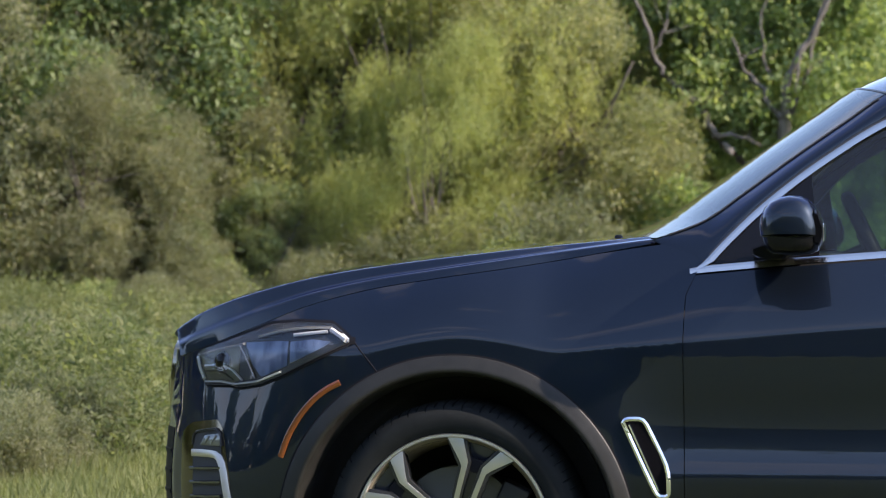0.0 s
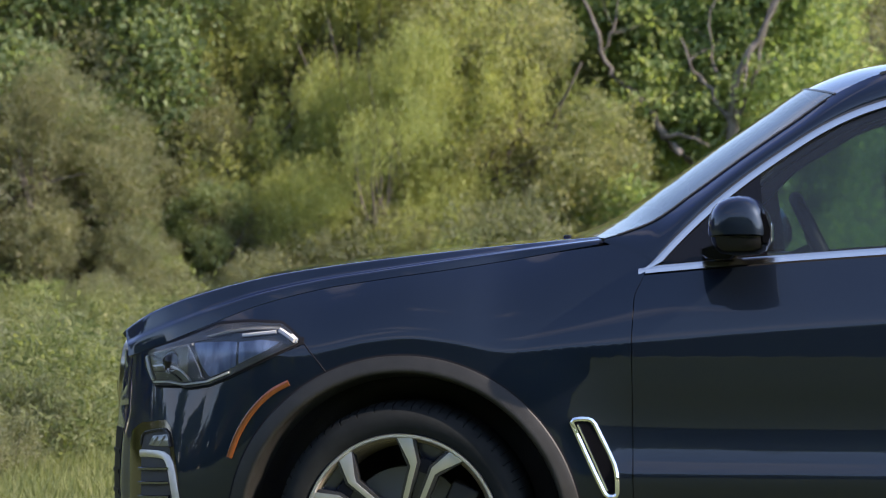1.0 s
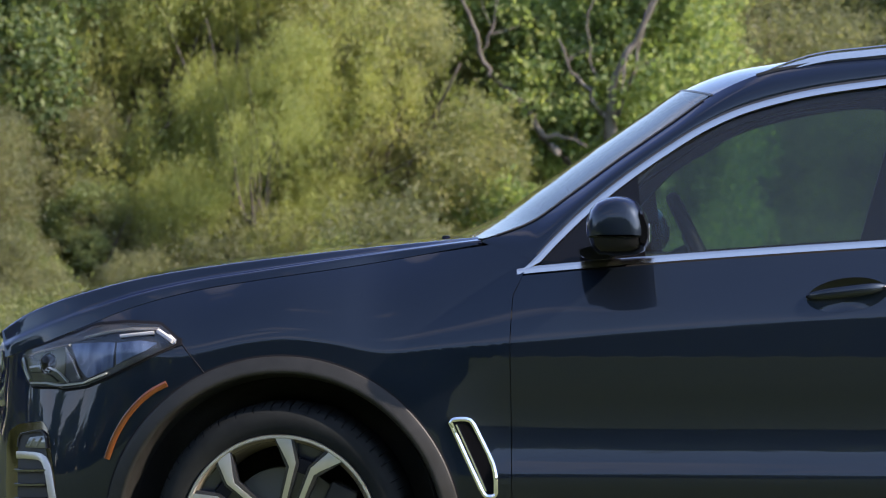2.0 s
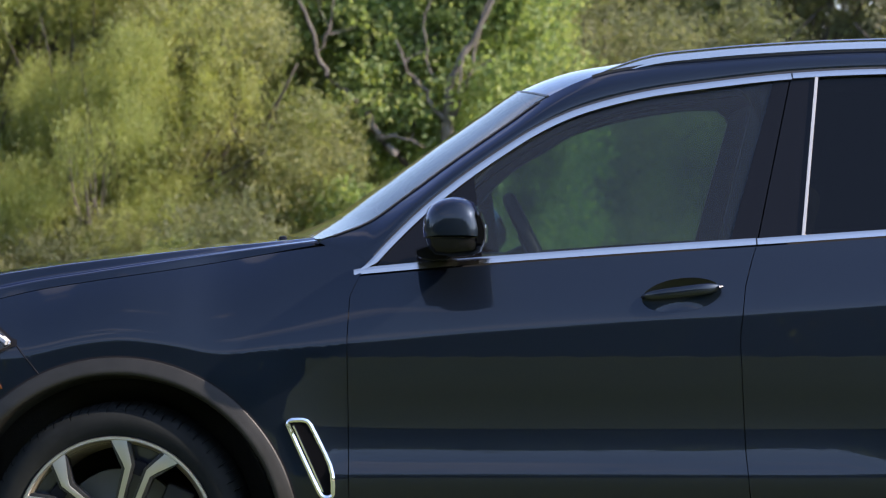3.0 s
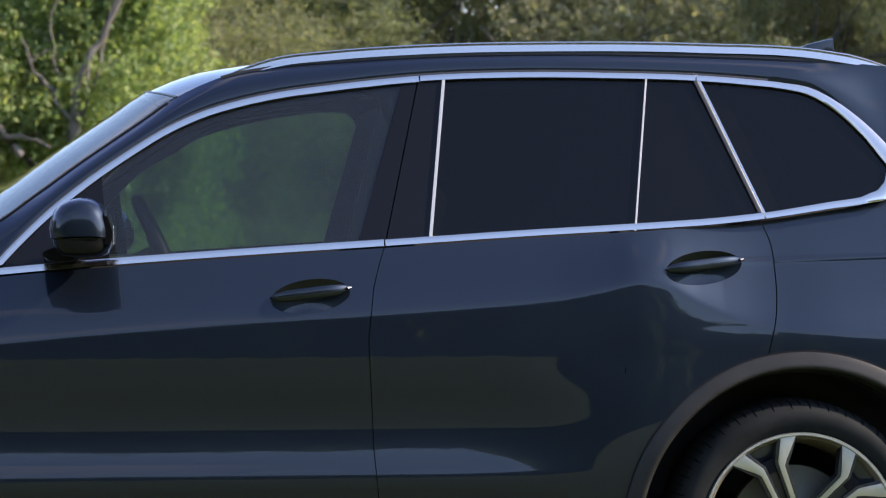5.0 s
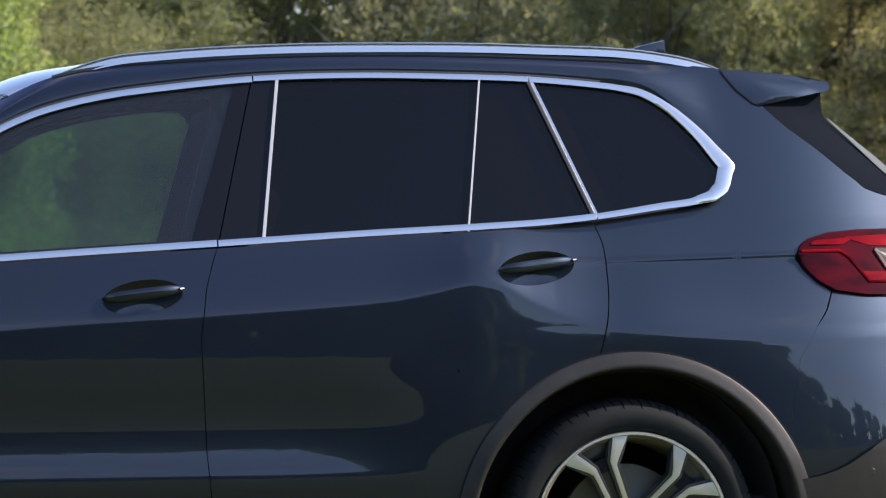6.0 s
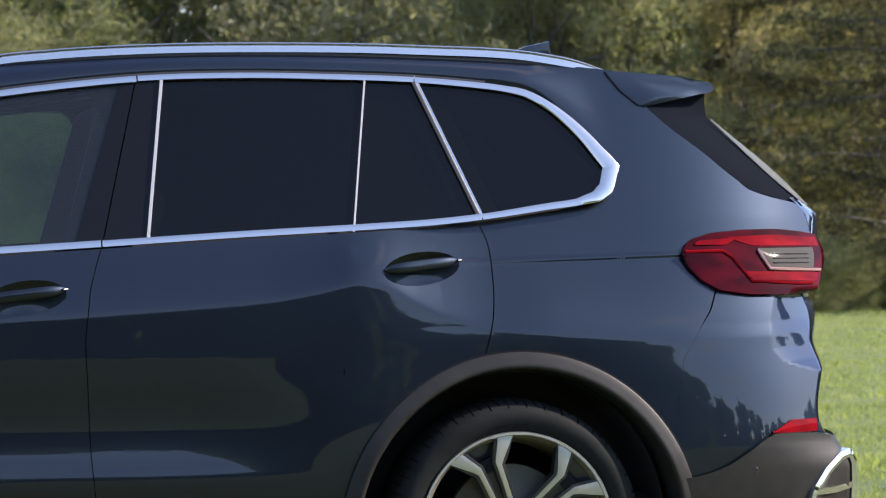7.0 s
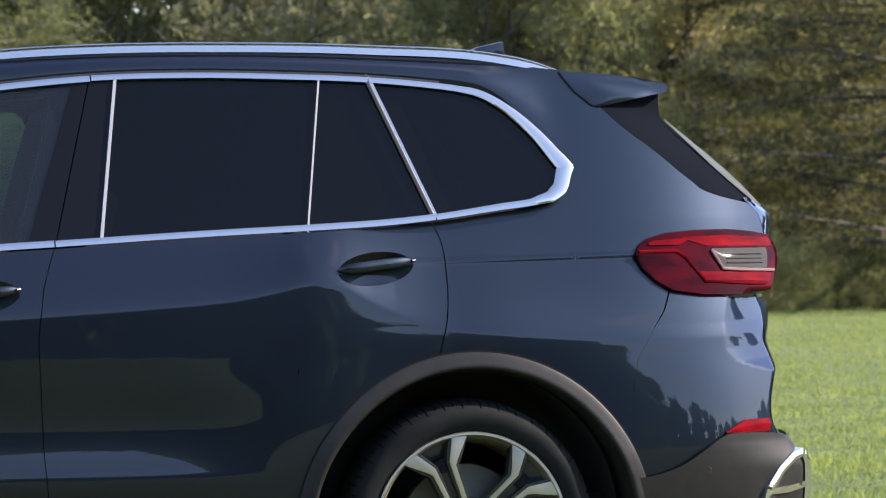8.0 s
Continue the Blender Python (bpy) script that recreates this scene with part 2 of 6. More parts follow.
def sweep(name, path, section, mat, parent, side=1, closed=False, up=(0, -1, 0), label="", taper=None):
    """A bar with a section of (across, out) points along a path; out is towards `up`."""
    path = [Vector(p) for p in path]
    verts, faces, k, n = [], [], len(section), len(path)
    for i, p in enumerate(path):
        a, b = path[(i - 1) % n if closed else max(i - 1, 0)], path[(i + 1) % n if closed else min(i + 1, n - 1)]
        ahead = (b - a).normalized()
        across = ahead.cross(Vector(up)).normalized()
        out = across.cross(ahead).normalized()
        s = taper[i] if taper else 1.0
        for u, v in section:
            q = p + across * u * s + out * v * s
            verts.append((q.x, q.y * side, q.z))
    turns = n if closed else n - 1
    for i in range(turns):
        for j in range(k):
            f = (i * k + j, i * k + (j + 1) % k, ((i + 1) % n) * k + (j + 1) % k, ((i + 1) % n) * k + j)
            faces.append(f if side > 0 else tuple(reversed(f)))
    if not closed:
        faces += [tuple(range(k - 1, -1, -1)), tuple(range((n - 1) * k, n * k))]
    bm = bmesh.new()
    vs = [bm.verts.new(v) for v in verts]
    for f in faces:
        bm.faces.new([vs[q] for q in f])
    bmesh.ops.recalc_face_normals(bm, faces=bm.faces)
    ob = part_bm(name, bm, mat, parent, label)
    return ob


def part_bm(name, bm, mat, parent=None, label="", smooth=True, sharp=40):
    me = bpy.data.meshes.new(name)
    bm.normal_update()
    for f in bm.faces:
        f.smooth = smooth
    for e in bm.edges:
        if len(e.link_faces) == 2 and e.calc_face_angle(0) > radians(sharp):
            e.smooth = False
    bm.to_mesh(me)
    bm.free()
    me.materials.append(mat)
    ob = new(name, me)
    if parent is not None:
        ob.parent = parent
    if label:
        tagged(ob, label)
    return ob


def slab(outline, depth, place, bevel=0.0):
    """A flat plate: outline of (u, v) turned to places by place(u, v, d), d from 0 to depth, its front rim rounded."""
    bm = bmesh.new()
    front = [bm.verts.new(place(u, v, 0)) for u, v in outline]
    back = [bm.verts.new(place(u, v, depth)) for u, v in outline]
    n = len(outline)
    face = bm.faces.new(front)
    bm.faces.new(list(reversed(back)))
    for i in range(n):
        bm.faces.new((front[i], back[i], back[(i + 1) % n], front[(i + 1) % n]))
    bmesh.ops.recalc_face_normals(bm, faces=bm.faces)
    if bevel:
        bmesh.ops.bevel(bm, geom=list(face.edges), offset=bevel, segments=2, affect="EDGES", profile=0.6)
    return bm


def block(size, centre, bevel=0.01, turn=(0, 0, 0)):
    bm = bmesh.new()
    bmesh.ops.create_cube(bm, size=1.0)
    bmesh.ops.scale(bm, vec=size, verts=bm.verts)
    if bevel:
        bmesh.ops.bevel(bm, geom=list(bm.edges), offset=bevel, segments=3, affect="EDGES", profile=0.6)
    bm.transform(pose(*centre, *turn))
    return bm


def lathe(profile, centre, axis_y=1, steps=96):
    """A ring round a line along y: profile of (radius, y) points, closed."""
    bm = bmesh.new()
    rings = []
    for k in range(steps):
        a = 2 * math.pi * k / steps
        rings.append([bm.verts.new((centre[0] + r * math.cos(a), centre[1] + y * axis_y, centre[2] + r * math.sin(a))) for r, y in profile])
    m = len(profile)
    for k in range(steps):
        for j in range(m - 1):
            bm.faces.new((rings[k][j], rings[k][j + 1], rings[(k + 1) % steps][j + 1], rings[(k + 1) % steps][j]))
    bmesh.ops.recalc_face_normals(bm, faces=bm.faces)
    return bm


# ---- ground ----
def ground_height(x, y):
    """The meadow: level round the car, with gentle swells further off."""
    d = np.hypot(x - 1.5, y)
    return ease(9, 60, d) * (0.25 * np.sin(x * 0.09 + 0.6) + 0.22 * np.sin(y * 0.11 + x * 0.03)) - 0.02 * ease(9, 20, d)


def build_ground():
    r = np.concatenate([np.linspace(0, 12, 13), np.geomspace(13, 90, 46), np.geomspace(110, 2500, 12)])
    n = 144
    verts, faces = [(1.5, 0.0, 0.0)], []
    for i, q in enumerate(r[1:]):
        a = np.arange(n) * 2 * math.pi / n
        x, y = 1.5 + q * np.cos(a), q * np.sin(a)
        z = ground_height(x, y) * (1 - ease(100, 200, q))
        verts += list(zip(x, y, z))
    faces += [(0, 1 + k, 1 + (k + 1) % n) for k in range(n)]
    for i in range(len(r) - 2):
        a, b = 1 + i * n, 1 + (i + 1) * n
        faces += [(a + k, b + k, b + (k + 1) % n, a + (k + 1) % n) for k in range(n)]
    ob = part("ground", verts, faces, GRASS)
    return tagged(ob, "sunlit green meadow of rough mown grass", "meadow", kind="structure")


build_ground()


# ---- trees ----
def limb_mesh(segments, sides=7):
    """Tapered limbs, each a list of (place, radius), as one mesh."""
    verts, faces = [], []
    for seg in segments:
        base = len(verts)
        for i, (p, r) in enumerate(seg):
            a = Vector(seg[max(i - 1, 0)][0])
            b = Vector(seg[min(i + 1, len(seg) - 1)][0])
            d = (b - a).normalized()
            u = d.orthogonal().normalized()
            v = d.cross(u)
            for k in range(sides):
                t = 2 * math.pi * k / sides
                verts.append(tuple(Vector(p) + (u * math.cos(t) + v * math.sin(t)) * r))
        for i in range(len(seg) - 1):
            for k in range(sides):
                faces.append((base + i * sides + k, base + i * sides + (k + 1) % sides, base + (i + 1) * sides + (k + 1) % sides, base + (i + 1) * sides + k))
        faces.append(tuple(base + (len(seg) - 1) * sides + k for k in range(sides)))
    return verts, faces


def limb(rng, start, ahead, length, radius, bend=0.25, steps=7, rise=0.0):
    """A crooked tapered limb."""
    p, d, out = np.array(start, float), np.array(ahead, float), []
    d /= np.linalg.norm(d)
    for i in range(steps + 1):
        out.append((tuple(p), radius * (1 - 0.85 * i / steps)))
        d = d + rng.normal(0, bend, 3) * 0.5 + np.array([0, 0, rise])
        d /= np.linalg.norm(d)
        p = p + d * length / steps
    return out


def leaves(rng, centres, normal_bias, size, aspect, droop, tri=False):
    """Leaf blades at the places given: narrow kites (or triangles), turned at random and hanging by droop."""
    n = len(centres)
    along = rng.normal(0, 1, (n, 3))
    along[:, 2] -= droop
    along /= np.linalg.norm(along, axis=1, keepdims=True)
    face = rng.normal(0, 1, (n, 3)) + np.array(normal_bias)
    across = np.cross(along, face)
    across /= np.linalg.norm(across, axis=1, keepdims=True) + 1e-9
    s = size * rng.uniform(0.6, 1.35, (n, 1))
    w = s * aspect
    a = centres - along * s * 0.5
    c = centres + along * s * 0.5
    mid = centres - along * s * 0.08
    if tri:
        V = np.stack([a + across * w * 0.5, a - across * w * 0.5, c], 1).reshape(-1, 3)
        F = np.arange(3 * n).reshape(n, 3)
    else:
        V = np.stack([a, mid + across * w * 0.5, c, mid - across * w * 0.5], 1).reshape(-1, 3)
        F = np.arange(4 * n).reshape(n, 4)
    return V, F


def raw_part(name, V, F, mat, parent):
    """A big mesh straight from arrays."""
    me = bpy.data.meshes.new(name)
    k = F.shape[1]
    me.vertices.add(len(V))
    me.vertices.foreach_set("co", V.astype(np.float32).ravel())
    me.loops.add(F.size)
    me.loops.foreach_set("vertex_index", F.astype(np.int32).ravel())
    me.polygons.add(len(F))
    me.polygons.foreach_set("loop_start", np.arange(0, F.size, k, dtype=np.int32))
    me.update()
    me.validate()
    me.materials.append(mat)
    ob = new(name, me)
    ob.parent = parent
    return ob


def clumps(rng, blobs, count, spread, per):
    """Places of leaves: clumps set in the outer part of ellipsoid blobs (x, y, z, rx, ry, rz)."""
    out = []
    vol = np.array([(b[3] * b[4] * b[5]) ** (2 / 3) for b in blobs])
    share = (vol / vol.sum() * count).astype(int)
    for b, m in zip(blobs, share):
        d = rng.normal(0, 1, (m, 3))
        d /= np.linalg.norm(d, axis=1, keepdims=True)
        rad = rng.uniform(0.0, 1.0, (m, 1)) ** 0.30
        c = np.array(b[:3]) + d * rad * np.array(b[3:])
        k = rng.poisson(per, m) + 3
        owner = np.repeat(np.arange(m), k)
        out.append(c[owner] + rng.normal(0, 1, (len(owner), 3)) * np.array(spread))
    P = np.concatenate(out)
    return P[P[:, 2] > 0.05]


def bushy_tree(name, label, seed, height, width, mat, leaf, aspect, droop, count, per, spread, low=0.0, lobes=22, tri=False, trunk_r=0.16, category="tree"):
    """A many-stemmed tree or tall shrub, leafy nearly to the ground, with an uneven crown of lobes."""
    rng = np.random.default_rng(seed)
    group = "bushes in the meadow" if category == "bush" else "trees of the far wood" if name == "woodland_tree" else "trees at the meadow edge"
    root = thing(name, label, category, group=group)
    blobs = []
    for i in range(lobes):
        h = low + (height - low) * rng.uniform(0.06, 0.95)
        f = (h - low) / (height - low)
        reach = width * 0.5 * (0.45 + 0.75 * math.sin(math.pi * min(0.98, 0.22 + 0.72 * f)))
        a = rng.uniform(0, 2 * math.pi)
        q = reach * rng.uniform(0.25, 1.0)
        r = width * rng.uniform(0.12, 0.24)
        blobs.append((q * math.cos(a), q * math.sin(a), h, r, r, r * rng.uniform(0.8, 1.5)))
    segs = []
    for k in range(4):
        a = rng.uniform(0, 2 * math.pi)
        lean = rng.uniform(0.1, 0.45)
        segs.append(limb(rng, (0.15 * math.cos(a), 0.15 * math.sin(a), -0.1), (lean * math.cos(a), lean * math.sin(a), 1), height * rng.uniform(0.6, 0.9), trunk_r * rng.uniform(0.5, 1.0), 0.14, 8))
    for b in blobs:
        s = segs[rng.integers(0, 4)]
        p = s[rng.integers(2, 7)][0]
        d = np.array(b[:3]) - np.array(p)
        if np.linalg.norm(d) > 0.4:
            segs.append(limb(rng, p, d, np.linalg.norm(d), trunk_r * 0.28, 0.16, 5))
    V, F = limb_mesh(segs, 6)
    part("trunk", V, F, BARKDARK, root)
    P = clumps(rng, blobs, count, spread, per)
    V, F = leaves(rng, P, (0, 0, 0.6), leaf, aspect, droop, tri)
    raw_part("crown", V, F, mat, root)
    return root


def bare_tree(name, label, seed, mat):
    """A tree whose crooked pale limbs show in front of loose tufts of leaves."""
    rng = np.random.default_rng(seed)
    root = thing(name, label, "tree", group="trees at the meadow edge")

    def crooked(points, r0, r1):
        pts, out = [Vector((x, y, z)) for x, y, z in points], []
        for k, (a, b) in enumerate(zip(pts, pts[1:])):
            for q in range(3):
                p = a.lerp(b, q / 3) + Vector(rng.normal(0, 0.025, 3))
                out.append(tuple(p))
        out.append(tuple(pts[-1]))
        return [(p, r0 + (r1 - r0) * k / (len(out) - 1)) for k, p in enumerate(out)]

    trunk = [(0, 0, -0.1), (0.03, 0, 1.4), (0.0, 0, 2.9), (-0.02, 0, 3.3)]
    segs = [crooked(trunk, 0.13, 0.10)]
    segs.append(crooked([(-0.02, 0, 3.2), (0.0, -0.05, 3.65), (0.24, -0.1, 4.2), (0.45, -0.1, 4.6), (0.75, -0.1, 5.1), (0.95, 0, 6.0)], 0.085, 0.03))
    segs.append(crooked([(0.02, 0, 3.0), (0.26, 0.1, 3.65), (0.46, 0.1, 4.3), (0.66, 0.2, 5.0)], 0.05, 0.015))
    segs.append(crooked([(-0.08, 0, 3.2), (-0.34, -0.05, 3.65), (-0.63, -0.1, 3.95), (-0.85, 0, 4.5)], 0.055, 0.015))
    segs.append(crooked([(-0.2, 0, 3.9), (-0.34, 0, 4.2), (-0.40, 0, 4.7), (-0.2, 0, 5.4)], 0.03, 0.01))
    segs.append(crooked([(-0.1, -0.05, 1.9), (-0.73, -0.1, 2.5), (-1.10, -0.15, 2.87), (-1.26, -0.15, 3.22), (-1.47, -0.1, 3.48), (-1.83, -0.1, 3.8), (-2.09, 0, 4.17), (-2.17, 0, 4.6), (-2.4, 0, 5.15), (-2.3, 0, 6.0)], 0.075, 0.025))
    segs.append(crooked([(-1.10, -0.12, 2.88), (-0.84, -0.2, 2.92), (-0.58, -0.2, 2.83), (-0.37, -0.2, 2.72)], 0.045, 0.012))
    segs.append(crooked([(-2.12, 0, 4.3), (-1.95, 0.1, 4.7), (-1.85, 0, 5.2)], 0.03, 0.01))
    tips = []
    for s in segs[1:]:
        for k in range(3):
            i = rng.integers(len(s) // 3, len(s))
            t = limb(rng, s[i][0], rng.normal(0, 1, 3) + np.array([0, 0.3, 0.5]), rng.uniform(0.6, 1.3), s[i][1] * 0.5, 0.3, 6)
            segs.append(t)
            tips += [p for p, _ in t[2:]]
        tips += [p for p, _ in s[-4:]]
    V, F = limb_mesh(segs, 8)
    part("trunk", V, F, BARK, root)
    blobs = [(p[0] + rng.normal(0, 0.3), p[1] + 0.35 + abs(rng.normal(0, 0.35)), p[2] + rng.normal(0, 0.3), 0.42, 0.30, 0.36) for p in tips]
    P = clumps(rng, blobs, 1950, (0.14, 0.11, 0.12), 12)
    V, F = leaves(rng, P, (0, 0, 0.8), 0.12, 0.6, 0.4)
    raw_part("crown", V, F, mat, root)
    return root


def pine_tree(name, label, seed, height, reach):
    """A wide old conifer with level limbs in tiers and hanging sprays of needles."""
    rng = np.random.default_rng(seed)
    root = thing(name, label, "tree", group="trees at the meadow edge")
    segs = [limb(rng, (0, 0, -0.1), (0, 0, 1), height, 0.30, 0.02, 10)]
    P = []
    for k in range(58):
        h = 0.9 + (height - 1.4) * (k / 58) ** 1.1
        a = k * 2.4 + rng.uniform(-0.4, 0.4)
        length = reach * (1.0 - 0.75 * h / height) * rng.uniform(0.7, 1.1)
        s = limb(rng, (0, 0, h), (math.cos(a), math.sin(a), 0.10), length, 0.055, 0.12, 8, -0.015)
        segs.append(s)
        for i in range(2, 9):
            for side in (-1, 1):
                d = np.array([math.cos(a + side * 0.9), math.sin(a + side * 0.9), -0.10])
                t = limb(rng, s[i][0], d, length * 0.32 * (1.2 - i / 10), 0.016, 0.2, 4, -0.03)
                segs.append(t)
                for p, _ in t[1:]:
                    m = rng.poisson(13)
                    P.append(np.array(p) + rng.normal(0, 1, (m, 3)) * (0.17, 0.17, 0.09))
    V, F = limb_mesh(segs, 5)
    part("trunk", V, F, BARKDARK, root)
    V, F = leaves(rng, np.concatenate(P), (0, 0, 0.3), 0.15, 0.24, 0.35)
    raw_part("crown", V, F, PINE, root)
    return root


def place_tree(ob, turn, far, scale, spin, first=False, sink=0.0):
    """Stand a tree (or a copy of it) at so many degrees right of straight across the car, and metres from the tripod."""
    a = radians(turn)
    x, y = EYE[0] + far * math.sin(a), EYE[1] + far * math.cos(a)
    z = float(ground_height(x, y)) - sink
    m = Matrix.LocRotScale((x, y, z), Euler((0, 0, spin)), Vector((scale,) * 3))
    if first:
        ob.matrix_basis = m
        return ob
    c = copy_thing(ob, m)
    c.scale = (scale,) * 3
    return c


class Kind:
    """A kind of tree: the first stands where it is first wanted, the rest are copies."""

    def __init__(self, ob):
        self.ob, self.used = ob, False

    def stand(self, turn, far, scale=1.0, spin=0.0, sink=0.0):
        place_tree(self.ob, turn, far, scale, spin, not self.used, sink)
        self.used = True


WOOD = Kind(bushy_tree("willow_tree", "tall bright yellow-green willow in full leaf at the meadow's edge", 11, 7.4, 5.4, WILLOW, 0.115, 0.19, 1.6, 3900, 22, (0.08, 0.08, 0.24), 0.0, 34, True))
WOOD_B = Kind(bushy_tree("willow_tree", "rounded yellow-green willow with drooping shoots", 12, 6.6, 4.6, WILLOW, 0.110, 0.19, 1.5, 3700, 22, (0.08, 0.08, 0.20), 0.0, 30, True))
GREY = Kind(bushy_tree("shrub_tree", "grey-green shrubby tree with fine dense foliage", 13, 7.0, 5.0, SAGE, 0.10, 0.36, 0.5, 3600, 20, (0.11, 0.11, 0.10), 0.0, 32, True))
GREEN = Kind(bushy_tree("broadleaf_tree", "dark green broadleaf tree with glossy leaves", 14, 7.2, 4.6, BROAD, 0.13, 0.60, 0.4, 2700, 9, (0.14, 0.14, 0.12), 0.2, 26))
TURNING = Kind(bushy_tree("autumn_tree", "loose olive-brown tree turning with autumn", 15, 7.2, 4.4, AUTUMN, 0.095, 0.42, 0.5, 3300, 19, (0.12, 0.12, 0.12), 0.0, 28, True))
GOLD = Kind(bushy_tree("broadleaf_tree", "light green broadleaf tree with yellowing leaf tips", 16, 7.0, 5.0, YELLOW, 0.12, 0.55, 0.4, 3100, 14, (0.15, 0.15, 0.13), 0.1, 28))
BUSH = Kind(bushy_tree("bush", "low yellow-green bush with upright leaves", 17, 2.2, 2.2, YELLOW, 0.11, 0.45, 0.2, 900, 9, (0.10, 0.10, 0.10), 0.0, 14, category="bush", trunk_r=0.03))
SCRUB = Kind(bushy_tree("bush", "pale grey-green scrub at the wood's foot", 18, 2.2, 3.0, SAGE, 0.10, 0.30, 0.1, 1300, 11, (0.09, 0.09, 0.10), 0.0, 18, True, category="bush", trunk_r=0.03))
WEED = Kind(bushy_tree("bush", "low pale green weeds in the meadow", 19, 0.42, 1.5, BLADE, 0.045, 0.30, -0.3, 620, 10, (0.06, 0.06, 0.05), 0.0, 12, True, category="bush", trunk_r=0.012))
HALFBARE = Kind(bare_tree("bare_limbed_tree", "half-bare tree with crooked grey limbs and thin leaves", 21, YELLOW))
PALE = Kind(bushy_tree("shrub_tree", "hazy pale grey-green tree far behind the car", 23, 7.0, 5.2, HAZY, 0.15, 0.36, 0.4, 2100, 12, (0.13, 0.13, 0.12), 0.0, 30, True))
PINES = Kind(pine_tree("conifer_tree", "dark wide conifer with level drooping limbs", 22, 9.0, 6.0))
FARTREE = Kind(bushy_tree("woodland_tree", "dark green tree of the far wood", 31, 9.0, 7.0, BROAD, 0.60, 0.60, 0.3, 640, 8, (0.28, 0.28, 0.26), 0.0, 14, True))
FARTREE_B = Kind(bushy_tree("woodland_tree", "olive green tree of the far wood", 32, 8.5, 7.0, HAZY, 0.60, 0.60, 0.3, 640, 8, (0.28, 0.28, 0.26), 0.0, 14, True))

# the edge of the wood behind the car, from the bonnet's end to the tail's
GREY.stand(-19.7, 41, 1.0, 0.3)
GREY.stand(-17.6, 43, 1.0, 2.1)
GOLD.stand(-16.4, 45, 1.1, 1.0)
GREEN.stand(-16.9, 41.5, 0.95, 1.0)
GREY.stand(-17.3, 38.5, 0.50, 5.2)
GREY.stand(-16.2, 39.0, 0.42, 0.9)
GREY.stand(-15.4, 46, 0.85, 4.0)
GREY.stand(-13.9, 46, 1.05, 0.4)
WOOD.stand(-13.0, 50, 1.3, 2.4)
SCRUB.stand(-13.0, 38.5, 0.5, 1.2)
SCRUB.stand(-12.1, 39, 0.45, 4.2)
WOOD.stand(-12.0, 43, 0.98, 1.7)
WOOD_B.stand(-9.2, 43, 1.0, 3.0)
WOOD.stand(-10.6, 42, 0.88, 4.2)
WOOD_B.stand(-10.0, 40, 0.60, 5.1)
TURNING.stand(-7.9, 42.0, 0.78, 0.0)
GREY.stand(-6.7, 44.0, 0.60, 3.1)
GREY.stand(-5.0, 52, 1.1, 1.2)
TURNING.stand(-14.6, 43.5, 0.9, 2.0)
WOOD_B.stand(-13.2, 43.5, 0.92, 5.0)
BUSH.stand(-8.0, 38.5, 0.62, 0.4)
GREY.stand(-14.1, 41.0, 0.46, 1.9)
SCRUB.stand(-7.6, 39.5, 0.85, 0.7)
SCRUB.stand(-9.0, 40.5, 0.8, 2.6)
for turn, far, size in ((-15.4, 39, 0.20), (-13.9, 40, 0.30)):
    GREEN.stand(turn, far, size, turn * 2.0)
BUSH.stand(-5.0, 41, 1.0, 2.2)
HALFBARE.stand(-2.75, 42.5, 0.966, 0.0, -0.03)
GOLD.stand(-4.8, 46.5, 0.92, 1.4)
GOLD.stand(-3.2, 46.5, 1.0, 2.0)
GREY.stand(-2.6, 54, 1.05, 2.0)
GOLD.stand(-2.4, 48.5, 0.85, 0.6)
GREY.stand(-0.4, 53, 1.1, 3.6)
GREY.stand(0.2, 58, 1.15, 2.4)
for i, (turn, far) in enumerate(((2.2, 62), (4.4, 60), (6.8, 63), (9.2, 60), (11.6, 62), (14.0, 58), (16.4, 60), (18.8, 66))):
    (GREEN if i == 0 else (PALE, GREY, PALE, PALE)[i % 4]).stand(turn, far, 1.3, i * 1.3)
PINES.stand(22.5, 47, 1.05, 0.2)
PINES.stand(20.3, 57, 1.0, 2.0)
GREY.stand(17.6, 63, 1.2, 2.9)
BUSH.stand(14.2, 49, 1.3, 1.0)
SCRUB.stand(16.6, 47, 0.9, 3.0)
for i, (turn, far, size) in enumerate(((17.4, 43, 0.5), (18.2, 44, 0.55), (19.0, 45, 0.65), (19.7, 46.5, 0.6), (20.4, 48, 0.75), (21.1, 49, 0.7), (21.9, 50, 0.8), (22.7, 51, 0.8))):
    SCRUB.stand(turn, far, size, i * 2.0)
SCRUB.stand(-11.3, 39.5, 0.8, 3.0)
SCRUB.stand(-10.2, 40, 0.7, 1.0)
for i, (turn, far, size) in enumerate(((-21.0, 14.6, 0.22), (-20.0, 13.6, 0.20), (-19.1, 14.8, 0.24), (-18.2, 13.8, 0.20), (-17.3, 15.0, 0.22), (-20.6, 19, 0.30), (-19.2, 17.5, 0.28), (-18.0, 20, 0.30), (-16.7, 18, 0.26), (-20.0, 24, 0.27), (-18.5, 26, 0.25), (-16.9, 25, 0.26), (-15.8, 22, 0.28), (-20.3, 34, 0.20), (-18.9, 37, 0.24), (-17.6, 35, 0.22), (-16.6, 38, 0.30), (-15.6, 39, 0.45))):
    SCRUB.stand(turn, far, size, i * 1.7)
rng_weeds = np.random.default_rng(77)
